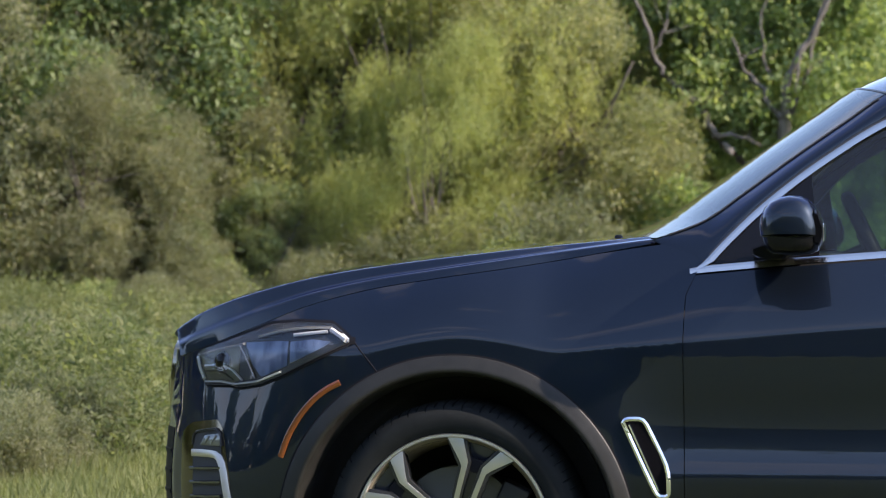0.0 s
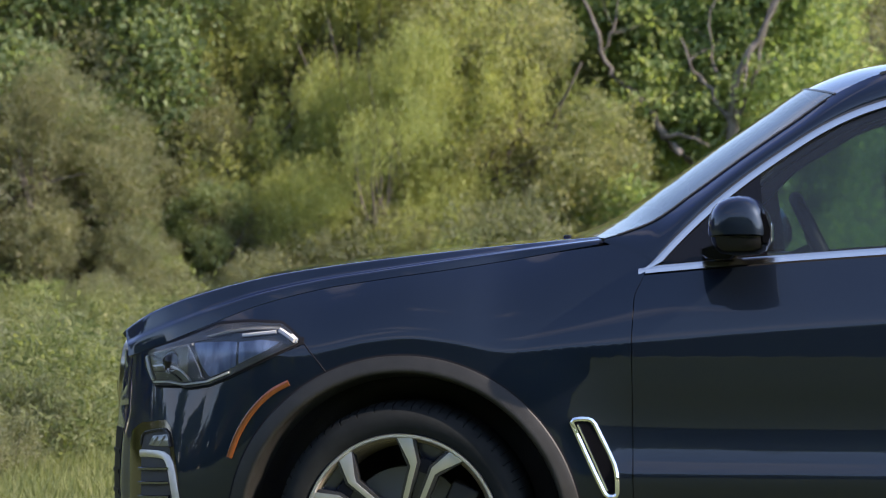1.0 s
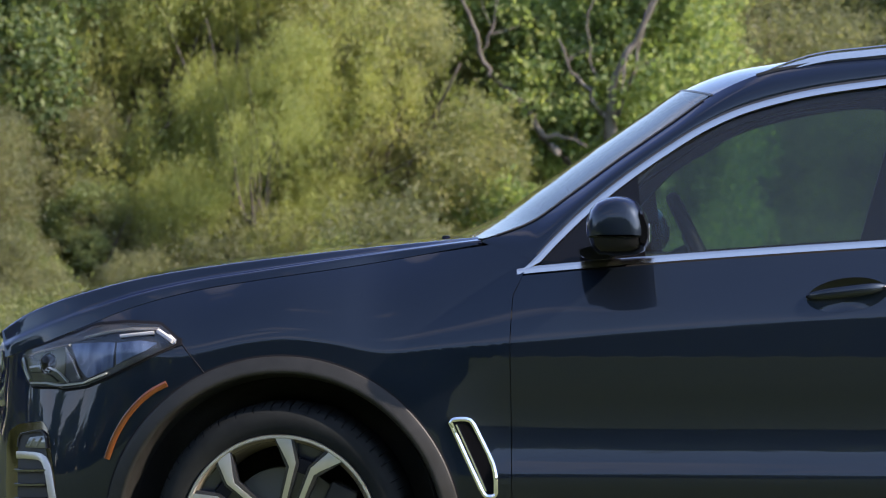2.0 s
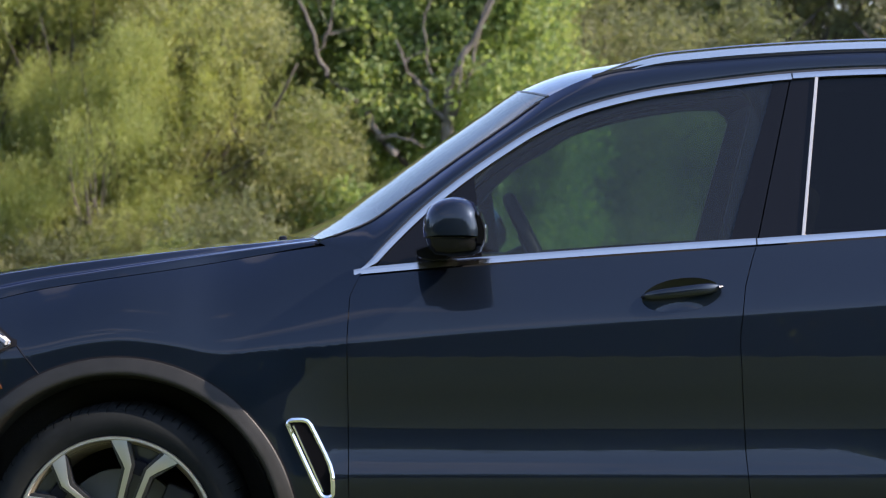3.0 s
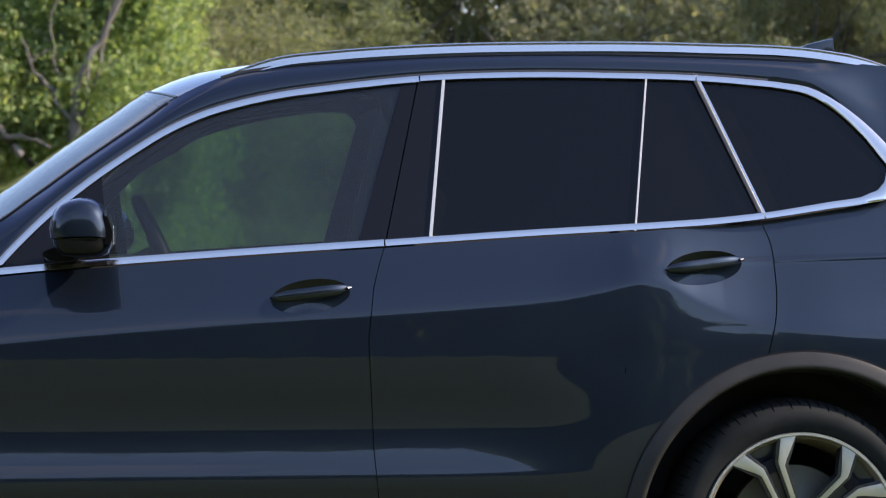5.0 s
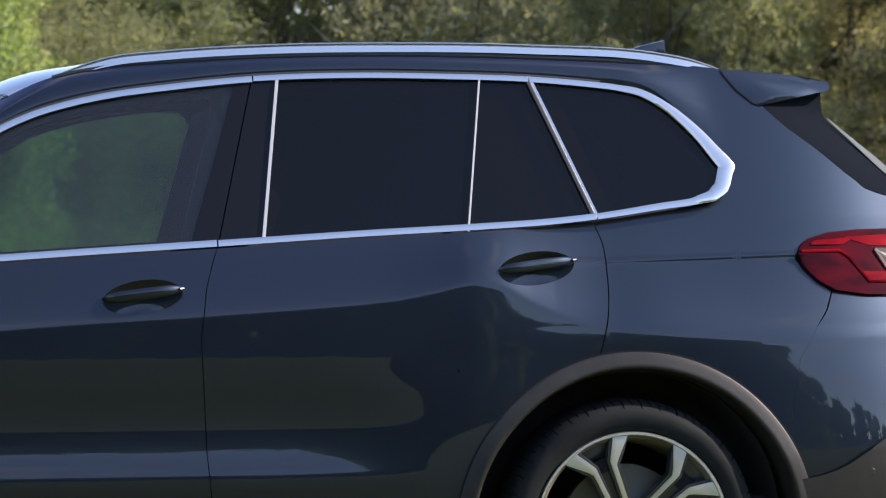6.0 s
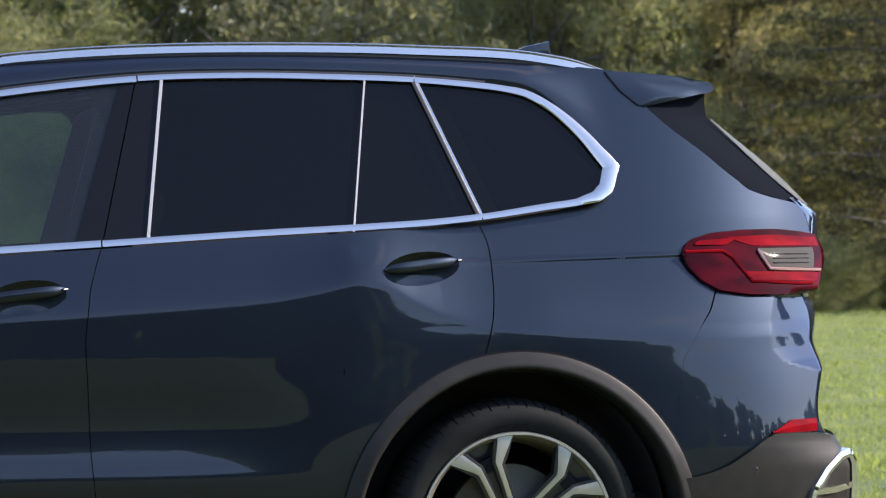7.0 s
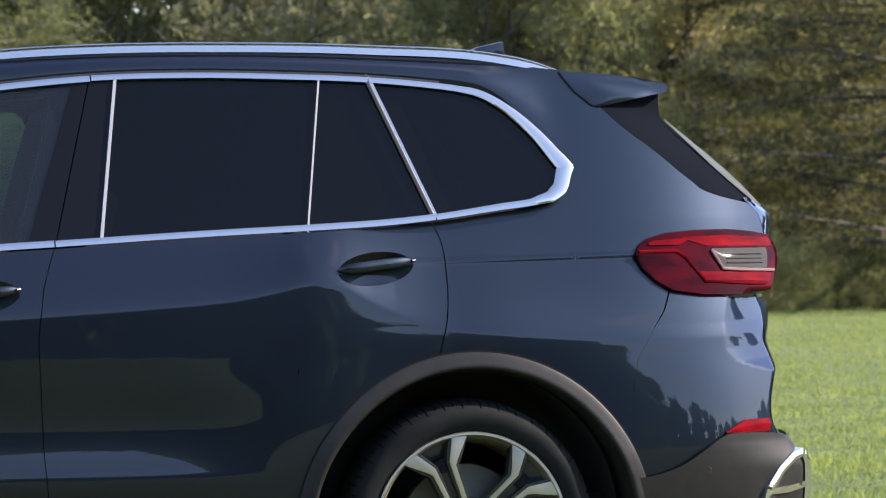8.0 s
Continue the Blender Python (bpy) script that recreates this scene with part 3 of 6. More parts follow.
for i in range(26):
    far = float(np.exp(rng_weeds.uniform(math.log(14), math.log(37))))
    WEED.stand(float(rng_weeds.uniform(-21.5, -14.0)), far, float(rng_weeds.uniform(0.5, 1.3)), i * 1.1)
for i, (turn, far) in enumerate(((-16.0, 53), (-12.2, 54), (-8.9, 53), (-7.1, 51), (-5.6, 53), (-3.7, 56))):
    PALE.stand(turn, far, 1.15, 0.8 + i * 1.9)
for i, (turn, far, size) in enumerate(((-21.0, 39, 0.42), (-20.2, 37, 0.36), (-19.5, 39.5, 0.48), (-18.7, 38, 0.34), (-18.0, 40, 0.46), (-17.3, 37, 0.32), (-16.5, 36.5, 0.36), (-15.7, 37.5, 0.40), (-15.0, 38.5, 0.46), (-14.2, 38, 0.40))):
    (SCRUB, BUSH)[i % 3 == 2].stand(turn, far, size, i * 1.3)
# the wood behind it
for i in range(22):
    FARTREE_B.stand(-24 + i * 2.35, 78 + 6 * (i % 3), 1.2 + 0.1 * (i % 4), i * 0.9)
# the wood on both sides of the meadow, out of view, for the paint's reflections
for i in range(9):
    (FARTREE, FARTREE_B)[i % 2].stand(-28 - i * 4.1, 55 + 6 * (i % 3), 1.2, i * 1.9)
    (FARTREE_B, FARTREE)[i % 2].stand(30 + i * 4.3, 62 + 6 * (i % 3), 1.2, i * 2.3)
# more unseen trees, added to close gaps in the car's reflections
for turn, far in ((-56, 50), (-62, 47), (-67, 46), (-73, 45), (-58, 62), (-70, 58)):
    FARTREE.stand(turn, far, 1.4, turn * 0.7)
for turn, far in ((167, 68), (170.5, 64), (174, 66), (177, 63), (181, 67)):
    FARTREE.stand(turn, far, 1.5, turn * 0.53)
for turn, far in ((190, 47), (195, 45), (200, 44), (205, 46), (210, 47), (172, 46), (180, 47), (186, 46)):
    FARTREE.stand(turn, far, 1.5, turn * 0.31)
# the wood across the meadow, behind the tripod
for i in range(48):
    # the wood draws back towards the sun, and leftwards to brighten the bumper's reflection
    back = 50 * (1 - (abs(i - 9) / 10) ** 2) if abs(i - 9) < 10 else 40 * float(ease(33, 38, i))
    (FARTREE, FARTREE_B, FARTREE)[i % 3].stand(66 + i * 4.85, 38 + back + 8 * ((i * 5) % 3), 1.2 + 0.1 * (i % 4), i * 1.7)
    FARTREE_B.stand(66 + i * 4.85 + 2.4, 52 + back + 3 * (i % 2), 1.1, i * 2.9)


# ---- grass ----
def grass_patch(name, label, seed, turns, reach, count, height, width, mat=None):
    """Blades over a wedge of the meadow, thinner further off."""
    rng = np.random.default_rng(seed)
    a = np.radians(rng.uniform(turns[0], turns[1], count))
    d = np.exp(rng.uniform(math.log(reach[0]), math.log(reach[1]), count))
    x, y = EYE[0] + d * np.sin(a), EYE[1] + d * np.cos(a)
    tuft = 0.6 + 0.8 * (np.sin(x * 2.1 + 3 * np.sin(y * 0.9)) * np.sin(y * 2.7 + x * 0.6) * 0.5 + 0.5)
    z = ground_height(x, y)
    h = height * rng.uniform(0.4, 1.2, count) * tuft
    w = width * rng.uniform(0.7, 1.3, count) * np.sqrt(d / reach[0])
    t = rng.uniform(0, 2 * math.pi, count)
    lean = rng.normal(0, 0.35, (count, 2)) * h[:, None]
    root = np.stack([x, y, z - 0.01], 1)
    side = np.stack([np.cos(t), np.sin(t), np.zeros(count)], 1) * w[:, None] / 2
    tip = root + np.stack([lean[:, 0], lean[:, 1], h], 1)
    V = np.stack([root + side, root - side, tip], 1).reshape(-1, 3)
    ob = raw_part(name, V, np.arange(3 * count).reshape(count, 3), mat or BLADE, None)
    return tagged(ob, label, "grass", kind="stuff")


grass_patch("tall_grass", "rough tall meadow grass", 51, (-21.5, -12.0), (11, 48), 60000, 0.12, 0.014)
grass_patch("lawn_grass", "short sunlit lawn grass", 52, (11.0, 23.0), (11, 50), 110000, 0.040, 0.014, LAWN)


# ---- the car ----
# x runs from the front axle to the rear, the near side is -y; all places are for the near side and mirrored for the far one.
WHEELBASE, AXLE = 2.975, 0.376
ARCH = 0.50
car = thing("car", "dark blue metallic sport utility car parked on the grass", "car")

crease = smooth_line([(-1.1, 0.90), (-0.45, 0.886), (-0.27, 0.879), (-0.10, 0.913), (0.02, 0.925), (0.15, 0.913), (0.28, 0.889), (0.46, 0.900), (1.09, 0.95), (1.8, 0.997), (2.15, 1.021), (2.30, 1.036), (2.42, 1.060), (2.52, 1.082), (2.60, 1.072), (2.70, 1.020), (2.82, 0.968), (3.1, 0.93), (4.2, 0.93)])
lower_door = smooth_line([(0.20, 0.890), (0.30, 0.932), (0.40, 0.960), (0.50, 0.9770), (0.52, 0.9795), (0.535, 0.9803), (0.548, 0.9800), (0.556, 0.9788), (0.567, 0.9756), (0.58, 0.9719), (0.595, 0.9681), (0.61, 0.9649), (0.625, 0.9622), (0.64, 0.9601), (0.655, 0.9585), (0.67, 0.9575), (0.685, 0.9570), (0.70, 0.9570), (0.74, 0.9594), (0.80, 0.966), (0.88, 0.972), (0.90, 0.9735)])
lower_plain = smooth_line([(0.20, 0.915), (0.30, 0.950), (0.45, 0.976), (0.58, 0.983), (0.70, 0.982), (0.80, 0.978), (0.88, 0.972), (0.90, 0.9705)])
nose_cut = smooth_line([(0.0, 0.0), (0.15, 0.010), (0.30, 0.042), (0.42, 0.095), (0.48, 0.138), (0.57, 0.24), (0.625, 0.37), (0.64, 0.42)])


chamfer = line([(0.80, 4.10), (0.817, 3.945), (0.827, 3.865), (0.849, 3.792), (0.887, 3.755), (0.968, 3.760), (1.04, 3.785), (1.06, 4.10)])


def half(x, z):
    """Half the body's width at a place of its side, below the windows."""
    x, z = np.asarray(x, float), np.asarray(z, float)
    c = crease(x)
    hollow = ease(0.40, 0.66, x) * (1 - ease(1.98, 2.52, x))
    w = hollow * lower_door(z) + (1 - hollow) * lower_plain(z)
    w = np.where(z > 0.88, 0.972 - 0.055 * (z - 0.88), w)
    d = np.maximum(z - c, 0)
    bow = 2.3 - 1.5 * ease(0.0, 0.85, x)
    w = w - 0.22 * d * d / (d + 0.012) - bow * d * d
    top = ease(0, 1, (z - np.maximum(c - 0.01, 0.98)) / (1.28 - np.maximum(c - 0.01, 0.98))) * ease(0.62, 1.0, x)
    w = w * (1 - top) + top * (cabin(z) + 0.008)
    for xw in (0.0, WHEELBASE):
        r = np.maximum(np.hypot(x - xw, np.maximum(z, AXLE) - AXLE) - ARCH, 0)
        w = w + 0.008 * np.exp(-((r / 0.20) ** 2))
    w = w + 0.022 * np.exp(-(((x - 3.05) / 0.42) ** 2) - ((z - 0.95) / 0.13) ** 2)
    fold = 1.1425 + 0.033 * (x - 2.85)
    w = w + 0.0050 * np.exp(-(((z - fold) / 0.0075) ** 2)) * ease(2.66, 2.80, x) * (1 - ease(3.50, 3.75, x))
    w = w - 0.085 * np.clip(z - 0.60, 0, 0.36) * ease(2.50, 2.95, x)
    w = w - nose_cut(np.maximum(-0.30 - x, 0))
    w = w - (1 - ease(-0.72, -0.36, x)) * 0.062 * ease(0.40, 1.05, z)
    k = np.maximum(x - chamfer(np.clip(z, 0.80, 1.06)), 0)
    w = w - (0.20 + 1.6 * np.clip(z - 0.82, 0, 0.25)) * k * k / (k + 0.012)
    w = w + 0.030 * ease(0.50, 0.92, np.hypot(x - WHEELBASE, z - AXLE)) * ease(3.10, 3.30, x) * (1 - ease(0.62, 1.02, z))
    return w - 0.20 * (np.maximum(x - 3.30, 0) / 0.7) ** 3


def cabin(z):
    """Half the cabin's width at the windows."""
    return 0.868 - (z - 1.13) * 0.385


def on_side(x, z, out=0.0):
    return np.stack([x, -(half(x, z) + out), z], -1)


def side_normals(X, Z, f=half):
    e = 0.0025
    gx = (f(X + e, Z) - f(X - e, Z)) / (2 * e)
    gz = (f(X, Z + e) - f(X, Z - e)) / (2 * e)
    return np.stack([-gx, -np.ones_like(X), -gz], -1)


def side_panel(name, X, Z, side, mat=None, out=0.0, label=""):
    return shell(name, on_side(X, Z, out), mat or PAINT, car, side, side_normals(X, Z), 0.012, label)


def arch_top(x, xw, r=ARCH, floor=0.30):
    return np.where(np.abs(x - xw) < r, np.maximum(AXLE + np.sqrt(np.maximum(r * r - (x - xw) ** 2, 0)), floor), floor)


bonnet_edge = smooth_line([(-0.84, 0.872), (-0.715, 0.915), (-0.577, 0.966), (-0.455, 1.013), (-0.278, 1.062), (-0.094, 1.093), (0.138, 1.126), (0.352, 1.160), (0.547, 1.194), (0.70, 1.215)])
bonnet_top = smooth_line([(-0.97, 0.880), (-0.945, 0.905), (-0.89, 0.953), (-0.837, 0.988), (-0.721, 1.038), (-0.579, 1.080), (-0.402, 1.118), (-0.227, 1.143), (0.0, 1.170), (0.19, 1.190), (0.41, 1.208), (0.60, 1.222)])
belt = smooth_line([(0.66, 1.108), (0.927, 1.131), (1.405, 1.165), (1.806, 1.190), (2.208, 1.216), (2.60, 1.238), (2.75, 1.248), (2.91, 1.265), (3.10, 1.293), (3.22, 1.311), (3.28, 1.328), (3.315, 1.368), (3.332, 1.425)])
glass_top = smooth_line([(0.66, 1.108), (0.695, 1.134), (0.753, 1.196), (0.852, 1.294), (0.95, 1.375), (1.081, 1.468), (1.18, 1.530), (1.277, 1.576), (1.391, 1.612), (1.505, 1.637), (1.666, 1.660), (1.92, 1.687), (2.234, 1.699), (2.483, 1.697), (2.733, 1.690), (2.899, 1.678), (3.0, 1.667), (3.076, 1.652), (3.145, 1.615), (3.249, 1.527), (3.332, 1.430)])
roof_edge = smooth_line([(0.54, 1.200), (0.62, 1.225), (0.701, 1.258), (0.814, 1.338), (0.944, 1.434), (1.104, 1.546), (1.213, 1.622), (1.327, 1.676), (1.50, 1.714), (1.70, 1.733), (1.92, 1.747), (2.32, 1.757), (2.74, 1.752), (3.14, 1.735), (3.34, 1.716), (3.42, 1.705)])
roof_half = smooth_line([(0.54, 0.800), (0.70, 0.758), (0.944, 0.70), (1.213, 0.635), (1.40, 0.615), (1.90, 0.605), (2.74, 0.602), (3.05, 0.604), (3.25, 0.610), (3.42, 0.614)])
seam_b = line([(0.30, 1.790), (0.484, 1.778), (0.614, 1.766), (0.772, 1.759), (0.93, 1.751), (1.073, 1.768), (1.15, 1.790), (1.21, 1.812)])
seam_c = smooth_line([(0.84, 2.874), (0.877, 2.883), (0.989, 2.911), (1.119, 2.925), (1.199, 2.921), (1.27, 2.893)])


def fender(side):
    x = np.concatenate([np.linspace(-0.62, -0.5, 6), np.linspace(-0.49, 0.47, 60), np.linspace(0.478, 0.652, 22)])
    s = np.linspace(0, 1, 60)
    cut = line([(-0.62, 0.94), (-0.30, 0.922), (-0.222, 0.832), (-0.18, 0.79)])
    lo = np.where(x < -0.2, np.maximum(cut(x), arch_top(x, 0.0)), arch_top(x, 0.0))
    hi = bonnet_edge(x) - 0.002
    hi = np.where(x > 0.547, np.interp(x, [0.547, 0.652], [1.204, 1.156]), hi)
    lo = np.maximum(lo, np.where(x > 0.3, np.interp(x, [0.494, 0.502, 0.58], [0.46, 0.40, 0.30]), 0))
    lo = np.minimum(lo, hi - 0.004)
    X, Z = np.repeat(x[:, None], len(s), 1), lo[:, None] + (hi - lo)[:, None] * s[None, :]
    edge = np.interp(Z, [0.48, 0.70, 0.93, 1.05, 1.115, 1.145, 1.16], [0.6585, 0.6555, 0.6535, 0.6575, 0.6875, 0.7035, 0.7075])
    X = np.where(X > 0.40, 0.40 + (X - 0.40) / (0.652 - 0.40) * (edge - 0.40), X)
    return side_panel("front_fender", X, Z, side)


def door(side, rear):
    if not rear:
        z = lambda x: belt(np.maximum(x, 0.66)) - 0.004
        u = np.linspace(0, 1, 60)
        X = np.zeros((60, 120))
        Z = np.zeros((60, 120))
        for j, q in enumerate(np.linspace(0, 1, 120)):
            x = 0.656 + u * (1.775 - 0.656)
            for _ in range(2):
                zz = 0.30 + q * (z(x) - 0.30)
                left = np.interp(zz, [0.48, 0.70, 0.93, 1.05, 1.12], [0.661, 0.658, 0.656, 0.660, 0.690])
                x = left + u * (seam_b(zz) - 0.0013 - left)
            X[:, j], Z[:, j] = x, zz
        return side_panel("front_door", X, Z, side)
    X, Z = np.zeros((160, 120)), np.zeros((160, 120))
    u = np.concatenate([np.linspace(0, 0.605, 60), np.linspace(0.61, 0.67, 50), np.linspace(0.677, 1, 50)])
    for j, q in enumerate(np.linspace(0, 1, 120)):
        x = 1.77 + u * (2.90 - 1.77)
        for _ in range(3):
            lo = np.maximum(arch_top(x, WHEELBASE), np.interp(x, [2.40, 2.475, 2.478], [0.30, 0.395, 0.42]) * (x < 2.9))
            zz = lo + q * (belt(x) - 0.004 - lo)
            right = np.where(zz < 0.84, 2.874, seam_c(zz))
            x = seam_b(zz) + 0.0013 + u * (right - 0.0015 - seam_b(zz) - 0.0013)
        X[:, j], Z[:, j] = x, zz
    return side_panel("rear_door", X, Z, side)


pillar_back = smooth_line([(1.235, 4.01), (1.285, 3.99), (1.318, 3.915), (1.333, 3.834), (1.35, 3.771), (1.384, 3.718), (1.469, 3.612), (1.55, 3.506), (1.608, 3.445), (1.65, 3.405), (1.70, 3.37)])
tail_x = smooth_line([(0.30, 4.00), (0.55, 4.000), (0.61, 3.996), (0.66, 3.966), (0.72, 3.962), (0.79, 3.980), (0.83, 3.992), (0.90, 3.978), (0.99, 3.994), (1.037, 3.976), (1.10, 4.015), (1.20, 4.020), (1.25, 4.015), (1.29, 4.00), (1.33, 3.95)])
bumper_seam = line([(0.48, 3.474), (0.60, 3.448), (0.70, 3.446), (0.86, 3.475), (0.958, 3.539), (1.0, 3.570), (1.062, 3.598)])


def quarter(side):
    made, places = [], []
    grids = []
    x = np.sort(np.append(np.linspace(2.884, 3.36, 48), [3.3323, 3.3327]))
    s = np.linspace(0, 1, 220)
    lo, hi = arch_top(x, WHEELBASE), np.where(x > 3.3325, 1.4325, belt(np.minimum(x, 3.332)) - 0.004)
    X, Z = np.repeat(x[:, None], 220, 1), lo[:, None] + (hi - lo)[:, None] * s[None]
    left = np.where(Z < 0.84, 2.876, seam_c(np.clip(Z, 0.84, 1.27))) + 0.002
    X = left + (X - 2.884) / (3.36 - 2.884) * (3.36 - left)
    grids.append((X, Z))
    x = np.linspace(2.96, 3.36, 30)
    lo, hi = glass_top(np.minimum(x, 3.332)) + 0.002, roof_edge(x)
    grids.append((np.repeat(x[:, None], 24, 1), lo[:, None] + (hi - lo)[:, None] * np.linspace(0, 1, 24)[None]))
    for z in (np.linspace(0.48, 1.060, 30), np.linspace(1.060, 1.712, 280)):
        lower = z[0] < 1.0
        right = bumper_seam(z) - 0.002 if lower else np.where(z < 1.285, tail_x(z) - 0.052, np.minimum(pillar_back(np.clip(z, 1.235, 1.70)) - 0.004, tail_x(np.minimum(z, 1.33)) - 0.051))
        leftx = np.maximum(3.36, WHEELBASE + np.sqrt(np.maximum(ARCH**2 - (z - AXLE) ** 2, 0)))
        right = np.maximum(right, leftx + 0.002)
        u = np.linspace(0, 1, 34)
        X = leftx[:, None] + (right - leftx)[:, None] * u[None]
        grids.append((X, np.repeat(z[:, None], 34, 1)))
    root = None
    for k, (X, Z) in enumerate(grids):
        W = half(X, Z)
        if k == 1:
            t = np.linspace(0, 1, 24)[None]
            wl, wh = (cabin(Z[:, :1]) + 0.002), roof_half(X[:, :1])
            W = wl + (wh - wl) * t**1.3 + np.sin(np.pi * t) * (0.010 + 0.0625 * np.abs(wl - wh)) 
            mix = ease(3.02, 3.36, X)
            W = W * (1 - mix) + mix * half(X, Z)
        P = np.stack([X, -W, Z], -1)
        places.append(P)
        ob = shell("quarter_panel" if root is None else "quarter_panel_piece", P, PAINT, car, side, side_normals(X, Z, half), 0.0)
        made.append(ob)
    # one mesh of the three pieces
    verts, faces, norms = [], [], []
    for ob in made:
        me, base = ob.data, len(verts)
        verts += [tuple(v.co) for v in me.vertices]
        faces += [tuple(base + i for i in p.vertices) for p in me.polygons]
    for (X, Z), ob in zip(grids, made):
        n = side_normals(X, Z, half).reshape(-1, 3).copy()
        if X is grids[1][0]:
            g = np.cross(np.gradient(places[1], axis=0), np.gradient(places[1], axis=1))
            g = (g if g[..., 1].mean() < 0 else -g)
            g /= np.linalg.norm(g, axis=2, keepdims=True)
            k = ease(3.22, 3.36, X)[..., None]
            h = side_normals(X, Z, half)
            h = h / np.linalg.norm(h, axis=2, keepdims=True)
            n = (g * (1 - k) + h * k).reshape(-1, 3)
        n /= np.linalg.norm(n, axis=1, keepdims=True)
        n[:, 1] *= side
        norms += [tuple(q) for q in n]
        bpy.data.objects.remove(ob)
    return part("quarter_panel", verts, faces, PAINT, car, normals=norms)


def upper_frame(side):
    """The windscreen pillar and the roof's side over the windows."""
    x = np.concatenate([np.linspace(0.545, 1.3, 60), np.linspace(1.31, 2.962, 60)])
    lo = np.where(x < 0.705, np.interp(x, [0.545, 0.690, 0.705], [1.205, 1.157, 1.144]), glass_top(np.clip(x, 0.695, 3.332)))
    hi = roof_edge(x)
    s = np.linspace(0, 1, 12)
    Z = lo[:, None] + (hi - lo)[:, None] * s[None]
    X = np.repeat(x[:, None], 12, 1)
    foot = 1 - ease(0.66, 0.80, x)
    wl = foot * half(x, lo) + (1 - foot) * (cabin(lo) + 0.002)
    wh = roof_half(x)
    bulge = np.sin(np.pi * s)[None] * (0.010 + 0.25 * np.abs(wl - wh)[:, None] * 0.25)
    W = wl[:, None] + (wh - wl)[:, None] * s[None] ** 1.3 + bulge * (0.25 + 0.75 * ease(0.60, 0.85, x))[:, None]
    P = np.stack([X, -W, Z], -1)
    N = np.cross(np.gradient(P, axis=0), np.gradient(P, axis=1))
    N *= np.where(N[..., 1:2] > 0, -1, 1)
    N /= np.linalg.norm(N, axis=2, keepdims=True) + 1e-12
    H = side_normals(X, np.minimum(Z, 1.22))
    H /= np.linalg.norm(H, axis=2, keepdims=True)
    k = ((1 - s)[None] * (1 - ease(0.62, 0.86, x))[:, None])[..., None]
    return shell("roof_side", P, PAINT, car, side, N * (1 - k) + H * k, 0.0)


def roof():
    n, m = 60, 41
    t, v = np.linspace(0, 1, n) ** 1.3, np.linspace(-1, 1, m)
    T, V = np.meshgrid(t, v, indexing="ij")
    front = 1.215 - 0.11 * (1 - V**2)
    E = 1.215 + T * (3.42 - 1.215)
    X = front + T * (3.42 - front)
    rise = np.interp(T, [0, 0.1, 0.6, 1], [0.040, 0.034, 0.030, 0.018])
    Z = roof_edge(E) + rise * (1 - np.abs(V) ** (2 + 0.5 * np.minimum(T * 6, 1)))
    return shell("roof", np.stack([X, V * roof_half(E), Z], -1), PAINT, car, 1, None, 0.0)


def nose_x(w):
    """The front of the body at half-width w."""
    return np.interp(np.abs(w), [0, 0.20, 0.40, 0.60, 0.73, 0.83, 0.872], [-0.975, -0.970, -0.955, -0.925, -0.870, -0.780, -0.720])


def nose_at(w, w_end, z):
    """The front of the bumper at half-width w of w_end."""
    return nose_x(w) + (-0.86 - nose_x(w_end)) * (w / w_end) ** 2 - 0.015 * (1 - ease(0.70, 0.84, z)) * (1 - (w / w_end) ** 4)


def bonnet():
    u, v = np.linspace(0, 1, 70), np.concatenate([np.linspace(-1, -0.90, 60), np.linspace(-0.88, 0.88, 61), np.linspace(0.90, 1, 60)])
    U, V = np.meshgrid(u, v, indexing="ij")
    back = 0.56
    along = np.interp(U**1.25, [0, 1], [-0.84, back])
    wm = np.where(along > -0.70, half(along, bonnet_edge(along) - 0.002) - 0.004, np.interp(along, [-0.84, -0.70], [0.72, half(-0.70, bonnet_edge(-0.70)) - 0.004]))
    for _ in range(4):
        rim = nose_x(wm) + 0.01
        rim = rim + U**1.25 * (back - rim)
        wm = np.where(rim > -0.70, half(rim, bonnet_edge(np.maximum(rim, -0.84)) - 0.002) - 0.004, np.interp(rim, [-0.87, -0.70], [0.72, half(-0.70, bonnet_edge(-0.70)) - 0.004]))
    W = V * wm
    x0 = nose_x(W) + 0.01
    X = x0 + U**1.25 * (back - 0.12 * (1 - np.abs(V) ** 2) - x0)
    top = bonnet_top(X)
    edge = bonnet_edge(np.maximum(X, -0.84))
    lip = np.where(X < -0.84, (X + 0.84) * 0.25, 0)
    a = np.abs(V)
    # the side falls from a shoulder, over a narrow ledge, to the shut line
    ledge = 0.47 - 0.17 * ease(-0.2, 0.5, X)
    soft = lambda at: 0.003 * np.logaddexp(0, (a - at) / 0.003)
    fall = ledge / 0.030 * (soft(0.920) - soft(0.950)) + 0.125 / 0.032 * (soft(0.950) - soft(0.982)) + (0.875 - ledge) / 0.018 * soft(0.982)
    shape = 0.16 * np.minimum(a / 0.925, 1) ** 4 + 0.84 * fall
    rib = 0.0015 * np.exp(-(((np.abs(W) - (0.36 + 0.12 * U)) / 0.05) ** 2))
    Z = top + 0.010 * (1 - a**2) + rib - (top - np.minimum(edge + lip, top)) * shape
    return shell("bonnet", np.stack([X, W, Z], -1), PAINT, car, 1, None, 0.014)


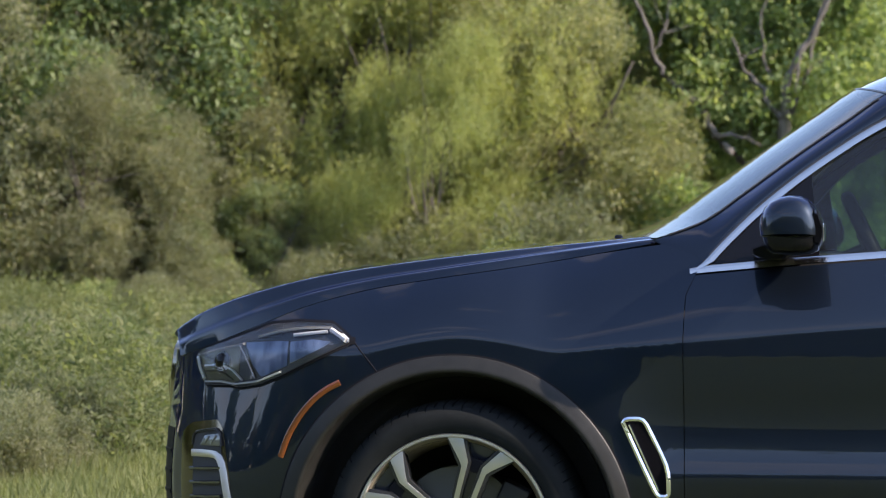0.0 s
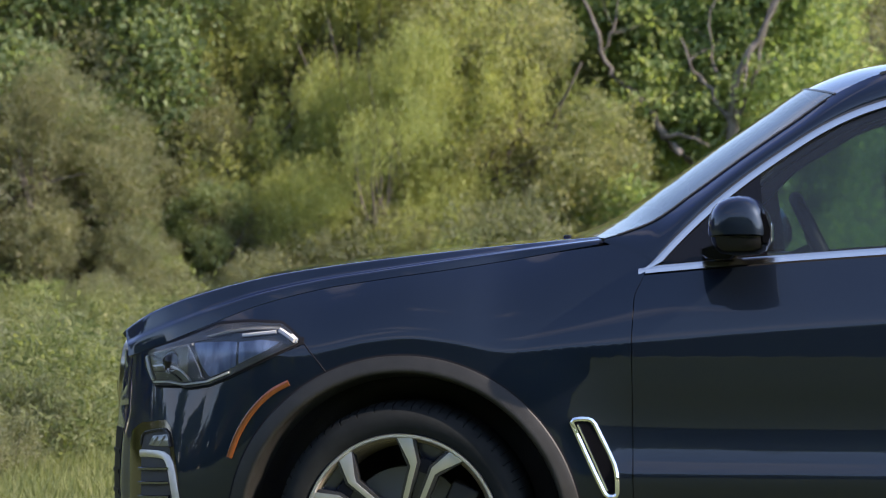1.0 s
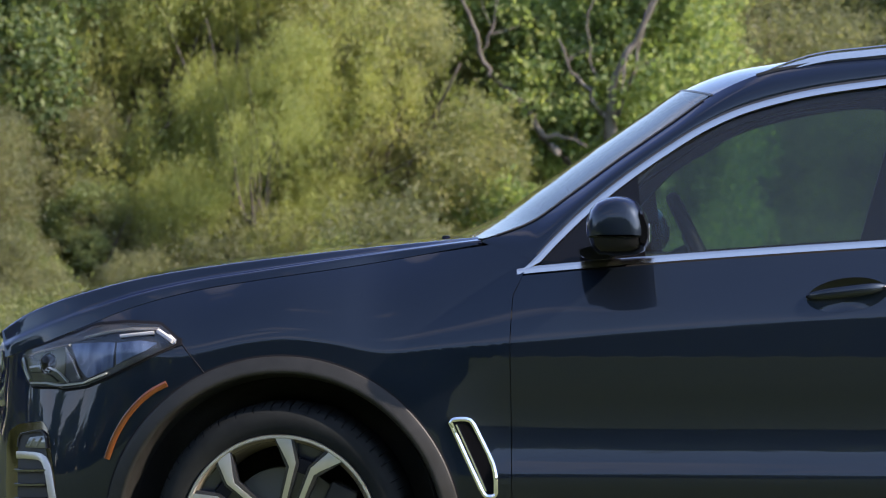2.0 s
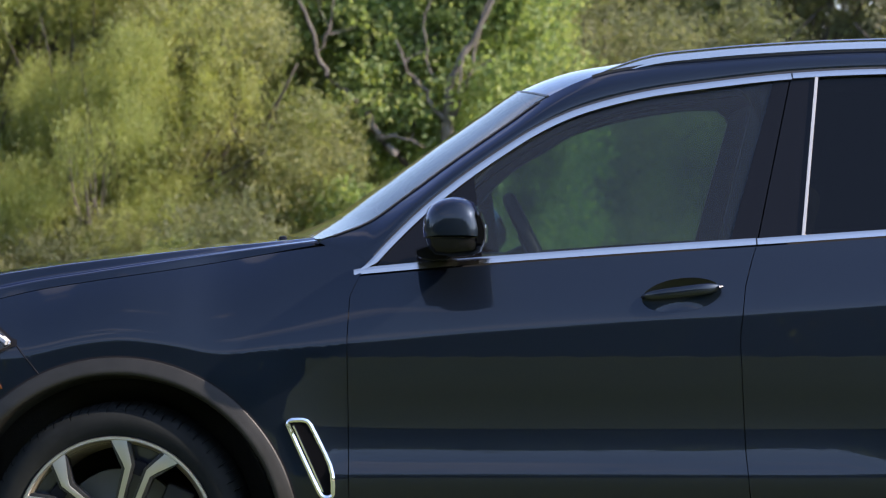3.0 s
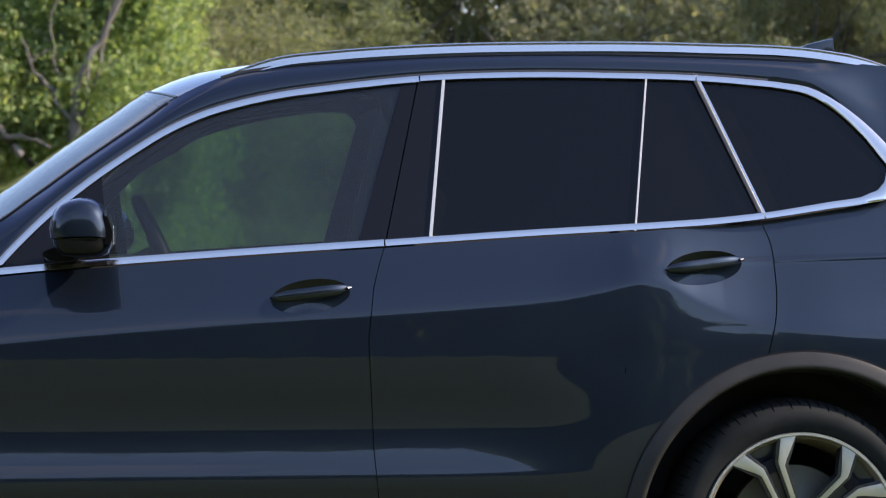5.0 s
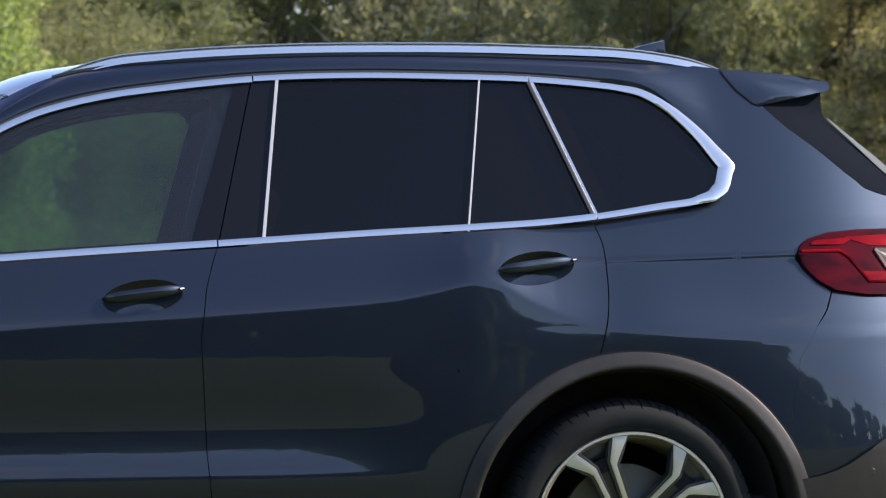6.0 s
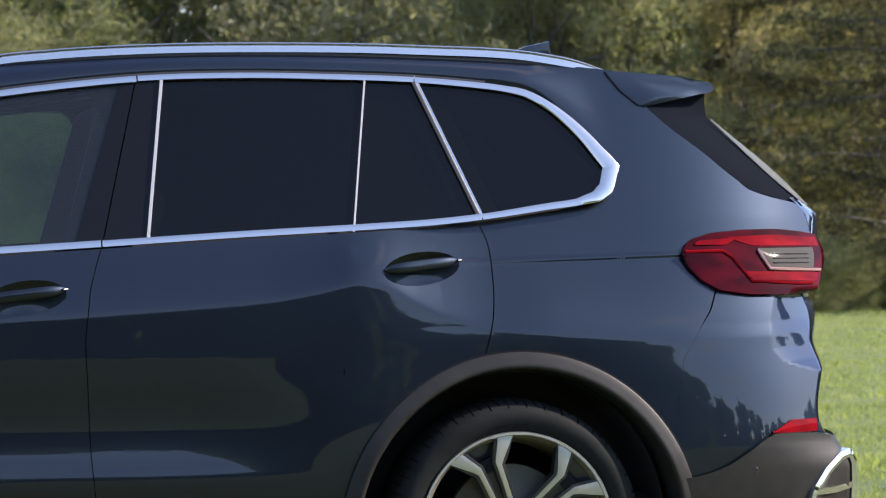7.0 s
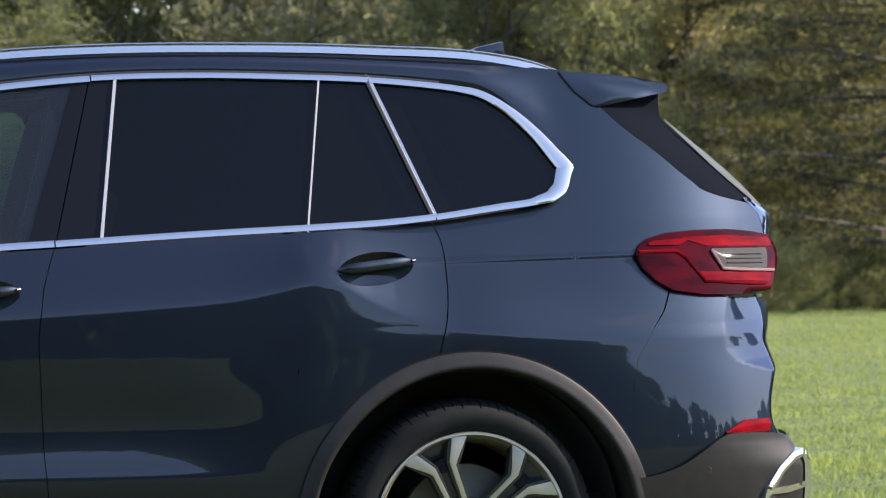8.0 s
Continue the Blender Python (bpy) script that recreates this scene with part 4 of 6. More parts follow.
def windscreen():
    u, v = np.linspace(0, 1, 24), np.linspace(-1, 1, 41)
    U, V = np.meshgrid(u, v, indexing="ij")
    xe = 0.565 + U * (1.215 - 0.565)
    ze = roof_edge(xe) + 0.004
    we = roof_half(xe) - 0.004
    X = xe - (0.19 - 0.080 * U) * (1 - V**2)
    Z = ze + (0.004 + 0.036 * U) * (1 - V**2)
    return shell("windscreen", np.stack([X, V * we, Z], -1), GLASS, car, 1, None, 0.004, "steep tinted windscreen")


for side in (1, -1):
    fender(side)
    door(side, False)
    door(side, True)
    quarter(side)
    upper_frame(side)
roof()
bonnet()
windscreen()


# ---- the car: windows and bright trim ----
def pane(name, left, right, side, mat, inset=0.004, top_gap=0.010, low_gap=0.010, label="", n=24, m=22):
    """A window pane between two leaning lines, each a pair of (x, z)."""
    lean = lambda e, z: np.interp(z, [e[0][1], e[1][1]], [e[0][0], e[1][0]]) if e[1][1] > e[0][1] else e[0][0] + 0 * z
    X, Z = np.zeros((n, m)), np.zeros((n, m))
    u = np.linspace(0, 1, n)
    for j, q in enumerate(np.linspace(0, 1, m)):
        x = left[0][0] + u * (right[0][0] - left[0][0])
        for _ in range(4):
            lo, hi = belt(x) + low_gap, glass_top(x) - top_gap
            z = lo + q * (hi - lo)
            x = lean(left, z) + u * (lean(right, z) - lean(left, z))
        X[:, j], Z[:, j] = x, z
    W = cabin(Z) - inset
    ob = shell(name, np.stack([X, -W, Z], -1), mat, car, side, None, 0.004, label)
    if mat in (GLASS, PRIVACY):
        ob.visible_shadow = False
    return ob


B_FRONT, B_SEAM, STRIP_A = ((1.728, 1.19), (1.875, 1.685)), ((1.806, 1.19), (1.920, 1.687)), ((1.935, 1.20), (1.993, 1.69))
STRIP_B, STRIP_C = ((2.529, 1.232), (2.592, 1.695)), ((2.914, 1.265), (2.737, 1.692))


def shift(e, d):
    return tuple((x + d, z) for x, z in e)


def trim(name, path, width, side, mat=None, out=0.007, n=None):
    """A rounded bright strip on the window line: path of (x, z) on its outer edge, width towards the glass (to the path's right)."""
    path = np.array(path, float)
    width = np.broadcast_to(np.asarray(width, float), (len(path),))
    t = np.gradient(path, axis=0)
    t /= np.linalg.norm(t, axis=1, keepdims=True)
    right = np.stack([t[:, 1], -t[:, 0]], 1)
    rows = []
    for f, o in ((0.0, -0.006), (0.0, 0.75 * out), (0.07, out), (0.5, out * 1.02), (0.93, out), (1.0, 0.75 * out), (1.0, -0.006)):
        q = path + right * (width * f)[:, None]
        rows.append(np.stack([q[:, 0], -(cabin(q[:, 1]) + o), q[:, 1]], -1))
    P = np.array(rows)
    n_, m_ = P.shape[:2]
    idx = np.arange(n_ * m_).reshape(n_, m_)
    V = P.reshape(-1, 3).copy()
    V[:, 1] *= side
    faces = [(idx[i, j], idx[i, j + 1], idx[i + 1, j + 1], idx[i + 1, j]) for i in range(n_ - 1) for j in range(m_ - 1)]
    faces += [tuple(idx[:, 0]), tuple(idx[::-1, -1])]
    bm = bmesh.new()
    vs = [bm.verts.new(v) for v in V]
    for f in faces:
        bm.faces.new([vs[i] for i in f])
    bmesh.ops.recalc_face_normals(bm, faces=bm.faces)
    return part_bm(name, bm, mat or CHROME, car, "", True, 50)


def upright(name, e, width, side, mat=None):
    """A narrow upright bar over the glass."""
    (x0, z0), (x1, z1) = e
    z = np.linspace(z0, z1, 12)
    x = np.interp(z, [min(z0, z1), max(z0, z1)], [x0, x1] if z1 > z0 else [x1, x0])
    return trim(name, list(zip(x - width / 2, z)), width, side, mat, 0.006)


def windows(side):
    pane("sail_plate", ((0.715, 1.13), (0.73, 1.16)), ((1.030, 1.160), (1.006, 1.372)), side, BLACK, 0.002, 0.016, 0.014, n=14, m=14)
    pane("front_window", ((1.030, 1.160), (1.006, 1.372)), B_FRONT, side, GLASS, 0.006, 0.016, 0.016, "clear green-tinted front side window", 40, 24)
    pane("pillar_cover", B_FRONT, shift(B_SEAM, -0.002), side, BLACK, 0.002, 0.016, 0.016, n=6)
    pane("pillar_cover", shift(B_SEAM, 0.002), STRIP_A, side, BLACK, 0.002, 0.016, 0.016, n=6)
    pane("rear_window", STRIP_A, STRIP_B, side, PRIVACY, 0.006, 0.016, 0.016, "dark privacy glass of the rear door", 30)
    pane("vent_window", STRIP_B, STRIP_C, side, PRIVACY, 0.005, 0.016, 0.016, "dark fixed pane of the rear door", 14)
    pane("quarter_window", shift(STRIP_C, 0.008), ((3.318, 1.36), (3.318, 1.36)), side, PRIVACY, 0.005, 0.012, 0.012, "dark privacy glass behind the rear door", 24)
    upright("window_bar", STRIP_A, 0.010, side, BAR)
    upright("window_bar", shift(STRIP_B, -0.002), 0.006, side, BAR)
    upright("window_bar", shift(STRIP_C, -0.011), 0.014, side, TRIMBLACK)
    upright("window_bar", STRIP_C, 0.007, side)
    seg = lambda f, a, b, n, rev=False: [(q, float(f(q))) for q in (np.linspace(b, a, n) if rev else np.linspace(a, b, n))]
    # along the belt the glass lies above: the path runs rearwards reversed so that its right is up
    trim("belt_trim", seg(belt, 0.668, 1.804, 40, True), np.interp(np.linspace(1.804, 0.668, 40), [0.668, 0.72, 2], [0.016, 0.021, 0.021]), side)
    trim("belt_trim", seg(belt, 1.808, 2.906, 40, True), 0.020, side)
    trim("window_trim", seg(glass_top, 0.684, 1.918, 70), np.interp(np.linspace(0.684, 1.918, 70), [0.684, 0.72, 2], [0.004, 0.021, 0.020]), side)
    trim("window_trim", seg(glass_top, 1.922, 2.734, 30), 0.018, side)
    loop = seg(glass_top, 2.738, 3.30, 40) + [(3.320, 1.447), (3.332, 1.430), (3.333, 1.415)] + seg(belt, 2.910, 3.325, 40, True)
    w = []
    for x, z in loop:
        w.append(np.interp(x, [2.7, 3.0, 3.15, 3.25, 3.335], [0.018, 0.020, 0.026, 0.036, 0.048]) if z > 1.40 else np.interp(x, [2.9, 3.2, 3.28, 3.335], [0.019, 0.022, 0.040, 0.048]))
    trim("window_trim", loop, w, side)
    trim("roof_seal", [(x, z + 0.006) for x, z in seg(glass_top, 0.72, 2.95, 60)], 0.008, side, TRIMBLACK, 0.006)


def roof_rail(side):
    x = np.linspace(1.345, 3.345, 70)
    top = smooth_line([(1.327, 1.680), (1.409, 1.712), (1.507, 1.741), (1.67, 1.761), (1.93, 1.779), (2.323, 1.789), (2.745, 1.786), (3.142, 1.764), (3.264, 1.741), (3.345, 1.716)])
    path = [(q, -float(roof_half(q) - 0.005), float(top(q)) - 0.012) for q in x]
    sec = [(0.018, -0.016), (0.018, 0.009), (0.015, 0.013), (-0.004, 0.007), (-0.006, 0.001), (-0.009, 0.001), (-0.011, 0.006), (-0.014, 0.004), (-0.015, -0.016)]
    thin = [float(np.interp(q, [1.345, 1.5, 3.2, 3.345], [0.55, 1, 1, 0.5])) for q in x]
    ob = sweep("roof_rail", path, sec, CHROME, car, side, up=(0, -1, 0), taper=thin)
    # the dark channel in which it stands
    path = [(q, -float(roof_half(q) + 0.002), float(roof_edge(q)) - 0.002) for q in np.linspace(1.345, 3.20, 60)]
    sweep("rail_channel", path, [(0.006, -0.004), (0.006, 0.004), (-0.006, 0.004), (-0.006, -0.004)], TRIMBLACK, car, side, up=(0, -1, 0))
    return ob


# ---- the car: front end ----
def mixed_normals(P, k):
    """The body side's own normals where k is 1, those of the grid where it is 0."""
    N = np.cross(np.gradient(P, axis=0), np.gradient(P, axis=1))
    N /= np.linalg.norm(N, axis=2, keepdims=True) + 1e-12
    if N[..., 1].mean() > 0:
        N = -N
    H = side_normals(P[..., 0], P[..., 2])
    H /= np.linalg.norm(H, axis=2, keepdims=True)
    k = np.asarray(k)[:, None, None]
    return N * (1 - k) + H * k


def front_bumper(side):
    n, m = 90, 50
    a = np.linspace(0, 1, n)
    P = np.zeros((n, m, 3))
    for j, g in enumerate(np.linspace(0, 1, m)):
        if g < 0.85:
            t = radians(188.7 + (114.5 - 188.7) * g / 0.85)
            x0, z0 = (ARCH + 0.003) * math.cos(t), AXLE + (ARCH + 0.003) * math.sin(t)
        else:
            x0, z0 = np.interp(g, [0.85, 1], [-0.2145, -0.290]), np.interp(g, [0.85, 1], [0.834, 0.919])
        x = np.where(a <= 0.6, x0 + (-0.86 - x0) * a / 0.6, -0.9)
        top = np.where(a <= 0.6, np.interp(x, [-0.84, -0.715, -0.62, -0.29, -0.20], [0.872, 0.912, 0.934, 0.919, 0.83]), 0.880)
        k = ease(0, 0.4, a)
        z = z0 * (1 - k) + k * (0.30 + g * (top - 0.30))
        z = np.minimum(z, top)
        w, w_end = half(x, z), half(np.full(n, -0.86), z)
        f = np.clip((a - 0.6) / 0.4, 0, 1)
        wn_ = w_end * (1 - f)
        P[:, j, 0] = np.where(a <= 0.6, x, nose_at(wn_, w_end, z))
        P[:, j, 1] = -np.where(a <= 0.6, w, wn_)
        P[:, j, 2] = z
    return shell("front_bumper", P, PAINT, car, side, mixed_normals(P, 1 - ease(0.45, 0.6, a)), 0.0)


def lower_grille():
    """The wide black air inlet in the middle of the front bumper."""
    y, z = np.linspace(-0.70, 0.70, 45), np.linspace(0.34, 0.650, 12)
    Y, Z = np.meshgrid(y, z, indexing="ij")
    X = nose_at(np.abs(Y), half(np.full_like(Y, -0.86), Z), Z) - 0.002
    shell("lower_grille", np.stack([X, Y, Z], -1), PLASTIC, car, 1, None, 0.012, "black lower air inlet", facing=(-1, 0, 0))
    for zz in (0.40, 0.46, 0.52, 0.58):
        sweep("grille_slat", [(float(nose_at(abs(q), float(half(-0.86, zz)), zz)) - 0.001, q, zz) for q in np.linspace(-0.69, 0.69, 33)], [(0.006, -0.006), (0.006, 0.004), (-0.006, 0.004), (-0.006, -0.006)], PLASTIC, car, 1, up=(-1, 0, 0))


def patch(name, top, bottom, x0, x1, mat, parent, side, out, n=26, m=12, flange=0.006, curve=0.0, label="", end=None):
    """A piece that lies on the body's side between two lines, out metres proud of it; end draws its far edge to a place by height."""
    x = np.linspace(x0, x1, n)
    lo, hi = np.array([float(bottom(v)) for v in x]), np.array([float(top(v)) for v in x])
    s = np.linspace(0, 1, m)
    Z = lo[:, None] + (hi - lo)[:, None] * s[None]
    X = np.repeat(x[:, None], m, 1)
    if end is not None:
        k = ease(x1 - 0.16, x1, X)
        X = X + k * (end(Z) - 3.998)
    W = half(X, Z) + out + curve * (4 * s * (1 - s))[None]
    return shell(name, np.stack([X, -W, Z], -1), mat, parent, side, None, flange, label)


def ribbon(name, pts, width, mat, parent, side, out, thick=0.006, label=""):
    """A narrow rounded strip along points (x, z) on the body's side."""
    path = [(x, -(float(half(x, z)) + out), z) for x, z in pts]
    h = width / 2
    sec = [(h, -thick), (h, thick * 0.4), (h * 0.6, thick), (-h * 0.6, thick), (-h, thick * 0.4), (-h, -thick)]
    return sweep(name, path, sec, mat, parent, side, up=(0, -1, 0), label=label)


def group_part(name, label=""):
    ob = new(name)
    ob.parent = car
    ob.empty_display_size = 0.1
    if label:
        tagged(ob, label)
    return ob


def headlight(side):
    lamp = group_part("headlight", "clear swept headlight with dark housing")
    top = line([(-0.796, 0.862), (-0.778, 0.887), (-0.678, 0.918), (-0.606, 0.943), (-0.546, 0.966), (-0.451, 0.974), (-0.349, 0.970), (-0.321, 0.950), (-0.288, 0.923)])
    bot = line([(-0.796, 0.855), (-0.774, 0.808), (-0.752, 0.787), (-0.666, 0.789), (-0.638, 0.783), (-0.565, 0.795), (-0.494, 0.824), (-0.408, 0.865), (-0.288, 0.921)])
    grow = lambda f, d: (lambda v: float(f(v)) + d)
    patch("gasket", grow(top, 0.008), grow(bot, -0.008), -0.803, -0.280, PLASTIC, lamp, side, 0.003, 50, 10, 0.02)
    patch("housing", top, bot, -0.79, -0.296, HOUSING, lamp, side, 0.006, 50, 10)
    ribbon("daylight_strip", [(-0.786, 0.866), (-0.777, 0.835), (-0.759, 0.804)], 0.011, STRIP, lamp, side, 0.012)
    ribbon("lower_strip", [(-0.755, 0.796), (-0.70, 0.798), (-0.65, 0.792), (-0.575, 0.802), (-0.50, 0.831)], 0.006, STRIP, lamp, side, 0.010)
    ribbon("arc_strip", [(-0.758, 0.842), (-0.72, 0.846), (-0.694, 0.844), (-0.658, 0.830), (-0.628, 0.804)], 0.005, STRIP, lamp, side, 0.014)
    ribbon("arc_strip", [(-0.768, 0.872), (-0.731, 0.860), (-0.683, 0.858)], 0.004, CLEAR, lamp, side, 0.014)
    ribbon("arc_strip", [(-0.752, 0.826), (-0.715, 0.828), (-0.684, 0.820), (-0.660, 0.804)], 0.004, CLEAR, lamp, side, 0.014)
    patch("bezel", line([(-0.785, 0.880), (-0.678, 0.912), (-0.546, 0.959), (-0.50, 0.963)]), line([(-0.785, 0.868), (-0.62, 0.914), (-0.50, 0.935)]), -0.782, -0.502, GREYALLOY, lamp, side, 0.0085, 20, 5, 0.003)
    ribbon("upper_strip", [(-0.575, 0.930), (-0.503, 0.947), (-0.43, 0.957), (-0.350, 0.957)], 0.009, BEZEL, lamp, side, 0.013)
    ribbon("upper_strip", [(-0.462, 0.936), (-0.41, 0.942), (-0.362, 0.947)], 0.010, STRIP, lamp, side, 0.012)
    ribbon("upper_strip", [(-0.352, 0.952), (-0.332, 0.940), (-0.306, 0.923)], 0.014, STRIP, lamp, side, 0.012)
    patch("reflector_bowl", line([(-0.62, 0.912), (-0.52, 0.918), (-0.48, 0.918)]), line([(-0.62, 0.906), (-0.594, 0.848), (-0.564, 0.815), (-0.478, 0.850)]), -0.618, -0.480, SKYBLUE, lamp, side, 0.009, 20, 10, 0.004, 0.002)
    patch("reflector_bowl", line([(-0.474, 0.917), (-0.403, 0.925), (-0.35, 0.919)]), line([(-0.474, 0.855), (-0.391, 0.893), (-0.35, 0.916)]), -0.472, -0.352, SKYBLUE, lamp, side, 0.009, 16, 8, 0.004, 0.001)
    patch("pod", line([(-0.775, 0.872), (-0.70, 0.893), (-0.625, 0.908)]), line([(-0.775, 0.850), (-0.757, 0.800), (-0.66, 0.797), (-0.615, 0.806)]), -0.773, -0.640, POD, lamp, side, 0.008, 16, 10, 0.004, 0.001)
    ribbon("pod_rim", [(-0.625, 0.908), (-0.70, 0.893), (-0.768, 0.874)], 0.007, BEZEL, lamp, side, 0.012)
    ribbon("pod_rim", [(-0.64, 0.902), (-0.612, 0.862), (-0.585, 0.812)], 0.005, BEZEL, lamp, side, 0.012)
    for x, z in ((-0.69, 0.852),):
        y = -float(half(x, z))
        bm = lathe([(0.002, 0.0), (0.018, 0.002), (0.027, 0.010), (0.030, 0.018), (0.034, 0.018), (0.036, 0.030)], (x, y - 0.022, z), 1, 40)
        bm.transform(Matrix.Diagonal((1, side, 1, 1)))
        part_bm("projector_lens", bm, BLACK, lamp)
    ob = patch("lens", top, bot, -0.793, -0.292, LENS, lamp, side, 0.018, 50, 12, 0.010, 0.006)
    ob.visible_shadow = False


def corner_intake(side):
    inlet = group_part("corner_intake", "black corner air intake with silver surround")
    patch("surround_plate", line([(-0.848, 0.60), (-0.838, 0.650), (-0.80, 0.675), (-0.71, 0.688), (-0.688, 0.66), (-0.66, 0.50)]), line([(-0.848, 0.36), (-0.64, 0.36)]), -0.846, -0.662, SMOKED, inlet, side, 0.0015, 26, 20, 0.01)
    patch("inlet_back", line([(-0.80, 0.640), (-0.785, 0.652), (-0.712, 0.664), (-0.700, 0.645), (-0.690, 0.575), (-0.680, 0.52), (-0.668, 0.44)]), line([(-0.80, 0.36), (-0.64, 0.36)]), -0.797, -0.67, DARK, inlet, side, 0.004, 20, 20, 0.01)
    ribbon("surround", [(-0.800, 0.586), (-0.770, 0.5875), (-0.735, 0.588), (-0.714, 0.586), (-0.700, 0.579), (-0.690, 0.562), (-0.683, 0.538), (-0.674, 0.490), (-0.664, 0.440), (-0.650, 0.36)], 0.021, BAR, inlet, side, 0.008, 0.003)
    ribbon("upper_lip", [(-0.798, 0.610), (-0.795, 0.636), (-0.785, 0.648), (-0.745, 0.657), (-0.712, 0.661), (-0.700, 0.650), (-0.692, 0.612)], 0.006, TRIMBLACK, inlet, side, 0.006, 0.005)
    for z in (0.545, 0.504, 0.463):
        ribbon("slat", [(-0.803, z - 0.004), (-0.74, z), (-0.690, z + 0.004)], 0.010, CHROMEDARK, inlet, side, 0.008, 0.006)
    patch("fog_lamp", line([(-0.768, 0.616), (-0.752, 0.640), (-0.697, 0.648)]), line([(-0.768, 0.610), (-0.696, 0.612)]), -0.766, -0.697, FOG, inlet, side, 0.008, 14, 8, 0.006, 0.005)
    ribbon("fog_lamp_rib", [(-0.752, 0.616), (-0.735, 0.638)], 0.004, BEZEL, inlet, side, 0.014, 0.003)
    ribbon("fog_lamp_rib", [(-0.728, 0.616), (-0.710, 0.642)], 0.004, BEZEL, inlet, side, 0.014, 0.003)


def kidney(side):
    """One of the two upright grilles, with a bright frame and upright bars."""
    grille = group_part("grille", "upright twin grille with chrome frame")
    ys, zc, hw, hh = -0.285, 0.776, 0.268, 0.122
    outline = []
    for k in range(48):
        a = 2 * math.pi * k / 48
        c, s = math.cos(a), math.sin(a)
        e = 0.42
        outline.append((hw * math.copysign(abs(c) ** e, c), hh * math.copysign(abs(s) ** e, s)))
    path = [(float(nose_x(ys + u)) + 0.006 + 0.10 * max(0, v) , ys + u, zc + v) for u, v in outline]
    sec = [(0.014, -0.030), (0.014, 0.010), (0.004, 0.018), (-0.010, 0.012), (-0.014, -0.030)]
    sweep("frame", path, sec, SHADED_CHROME, grille, side, True, up=(-1, 0, 0))
    n = 9
    for k in range(n):
        u = hw * (2 * (k + 0.5) / n - 1) * 0.94
        h = hh * (1 - abs(u / hw) ** 5) * 0.96
        x = float(nose_x(ys + u)) - 0.006
        sweep("bar", [(x, ys + u, zc - h), (x - 0.006, ys + u, zc), (x + 0.02, ys + u, zc + h)], [(0.005, -0.02), (0.005, 0.008), (-0.005, 0.008), (-0.005, -0.02)], SHADED_CHROME, grille, side, up=(-1, 0, 0))
    bm = slab(outline, 0.004, lambda u, v, d: (float(nose_x(ys + u)) - 0.004 + d + 0.03 * max(0, v), (ys + u) * side, zc + v))
    part_bm("grille_back", bm, DARK, grille)


def side_marker(side):
    ribbon("panel_gap", [(-0.286, 0.922), (-0.262, 0.893), (-0.236, 0.862), (-0.212, 0.832)], 0.004, PLASTIC, car, side, 0.0004, 0.0012)
    bow = smooth_line([(-0.497, 0.588), (-0.480, 0.635), (-0.449, 0.692), (-0.406, 0.745), (-0.364, 0.780), (-0.320, 0.803)])
    ribbon("side_marker", [(q, float(bow(q))) for q in np.linspace(-0.497, -0.320, 26)], 0.018, AMBER, car, side, 0.003, 0.004, "amber reflector strip")


def fender_vent(side):
    vent = group_part("fender_vent", "chrome-framed slanted air vent")
    loop = [(0.488, 0.697), (0.494, 0.703), (0.504, 0.7055), (0.518, 0.706), (0.532, 0.7055), (0.543, 0.702), (0.552, 0.692), (0.566, 0.664), (0.580, 0.636), (0.595, 0.606), (0.608, 0.578), (0.614, 0.555), (0.616, 0.53), (0.616, 0.50), (0.612, 0.492), (0.602, 0.489), (0.590, 0.490), (0.582, 0.497), (0.575, 0.510), (0.552, 0.558), (0.53, 0.604), (0.510, 0.648)]
    bm = slab(loop, 0.004, lambda u, v, d: (u, -(float(half(u, v)) + 0.003 - d) * side, v))
    part_bm("vent_back", bm, BLACK, vent)
    path = [(x, -(float(half(x, z)) + 0.004), z) for x, z in loop]
    sec = [(0.0065, -0.006), (0.006, 0.004), (0.0, 0.007), (-0.006, 0.004), (-0.0065, -0.006)]
    sweep("frame", path, sec, BRIGHT, vent, side, True)
    ribbon("blade", [(0.505, 0.690), (0.545, 0.602), (0.588, 0.505)], 0.007, BRIGHT, vent, side, 0.006, 0.005)


# ---- the car: arches and wheels ----
def cladding(side, xw):
    a = np.radians(np.linspace(-14, 194, 110))
    prof = [(0.510, -0.003), (0.509, 0.002), (0.505, 0.0055), (0.492, 0.0100), (0.478, 0.0148), (0.471, 0.0168), (0.465, 0.0162), (0.461, 0.0115), (0.458, 0.0), (0.452, -0.03), (0.445, -0.10)]
    P = np.zeros((len(a), len(prof), 3))
    for j, (r, out) in enumerate(prof):
        r = r + (0.015 if xw > 1 else 0.005)
        sx, sz = (0.013, -0.013) if xw > 1 else (0.007, -0.009)
        x, z = xw + sx + r * np.cos(a), AXLE + sz + r * np.sin(a)
        wx, wz = xw + 0.507 * np.cos(a), AXLE + 0.507 * np.sin(a)
        P[:, j, 0], P[:, j, 1], P[:, j, 2] = x, -(half(wx, wz) + out), z
    gap = np.zeros((len(a), 2, 3))
    for j, (r, out) in enumerate(((0.5145, 0.0006), (0.5095, 0.0014))):
        r = r + (0.015 if xw > 1 else 0.005)
        gap[:, j, 0], gap[:, j, 2] = xw + sx + r * np.cos(a), AXLE + sz + r * np.sin(a)
        gap[:, j, 1] = -(half(gap[:, j, 0], gap[:, j, 2]) + out)
    shell("arch_gap", gap, PLASTIC, car, side, None, 0.0)
    return shell("arch_trim", P, CLADDING, car, side, None, 0.0)


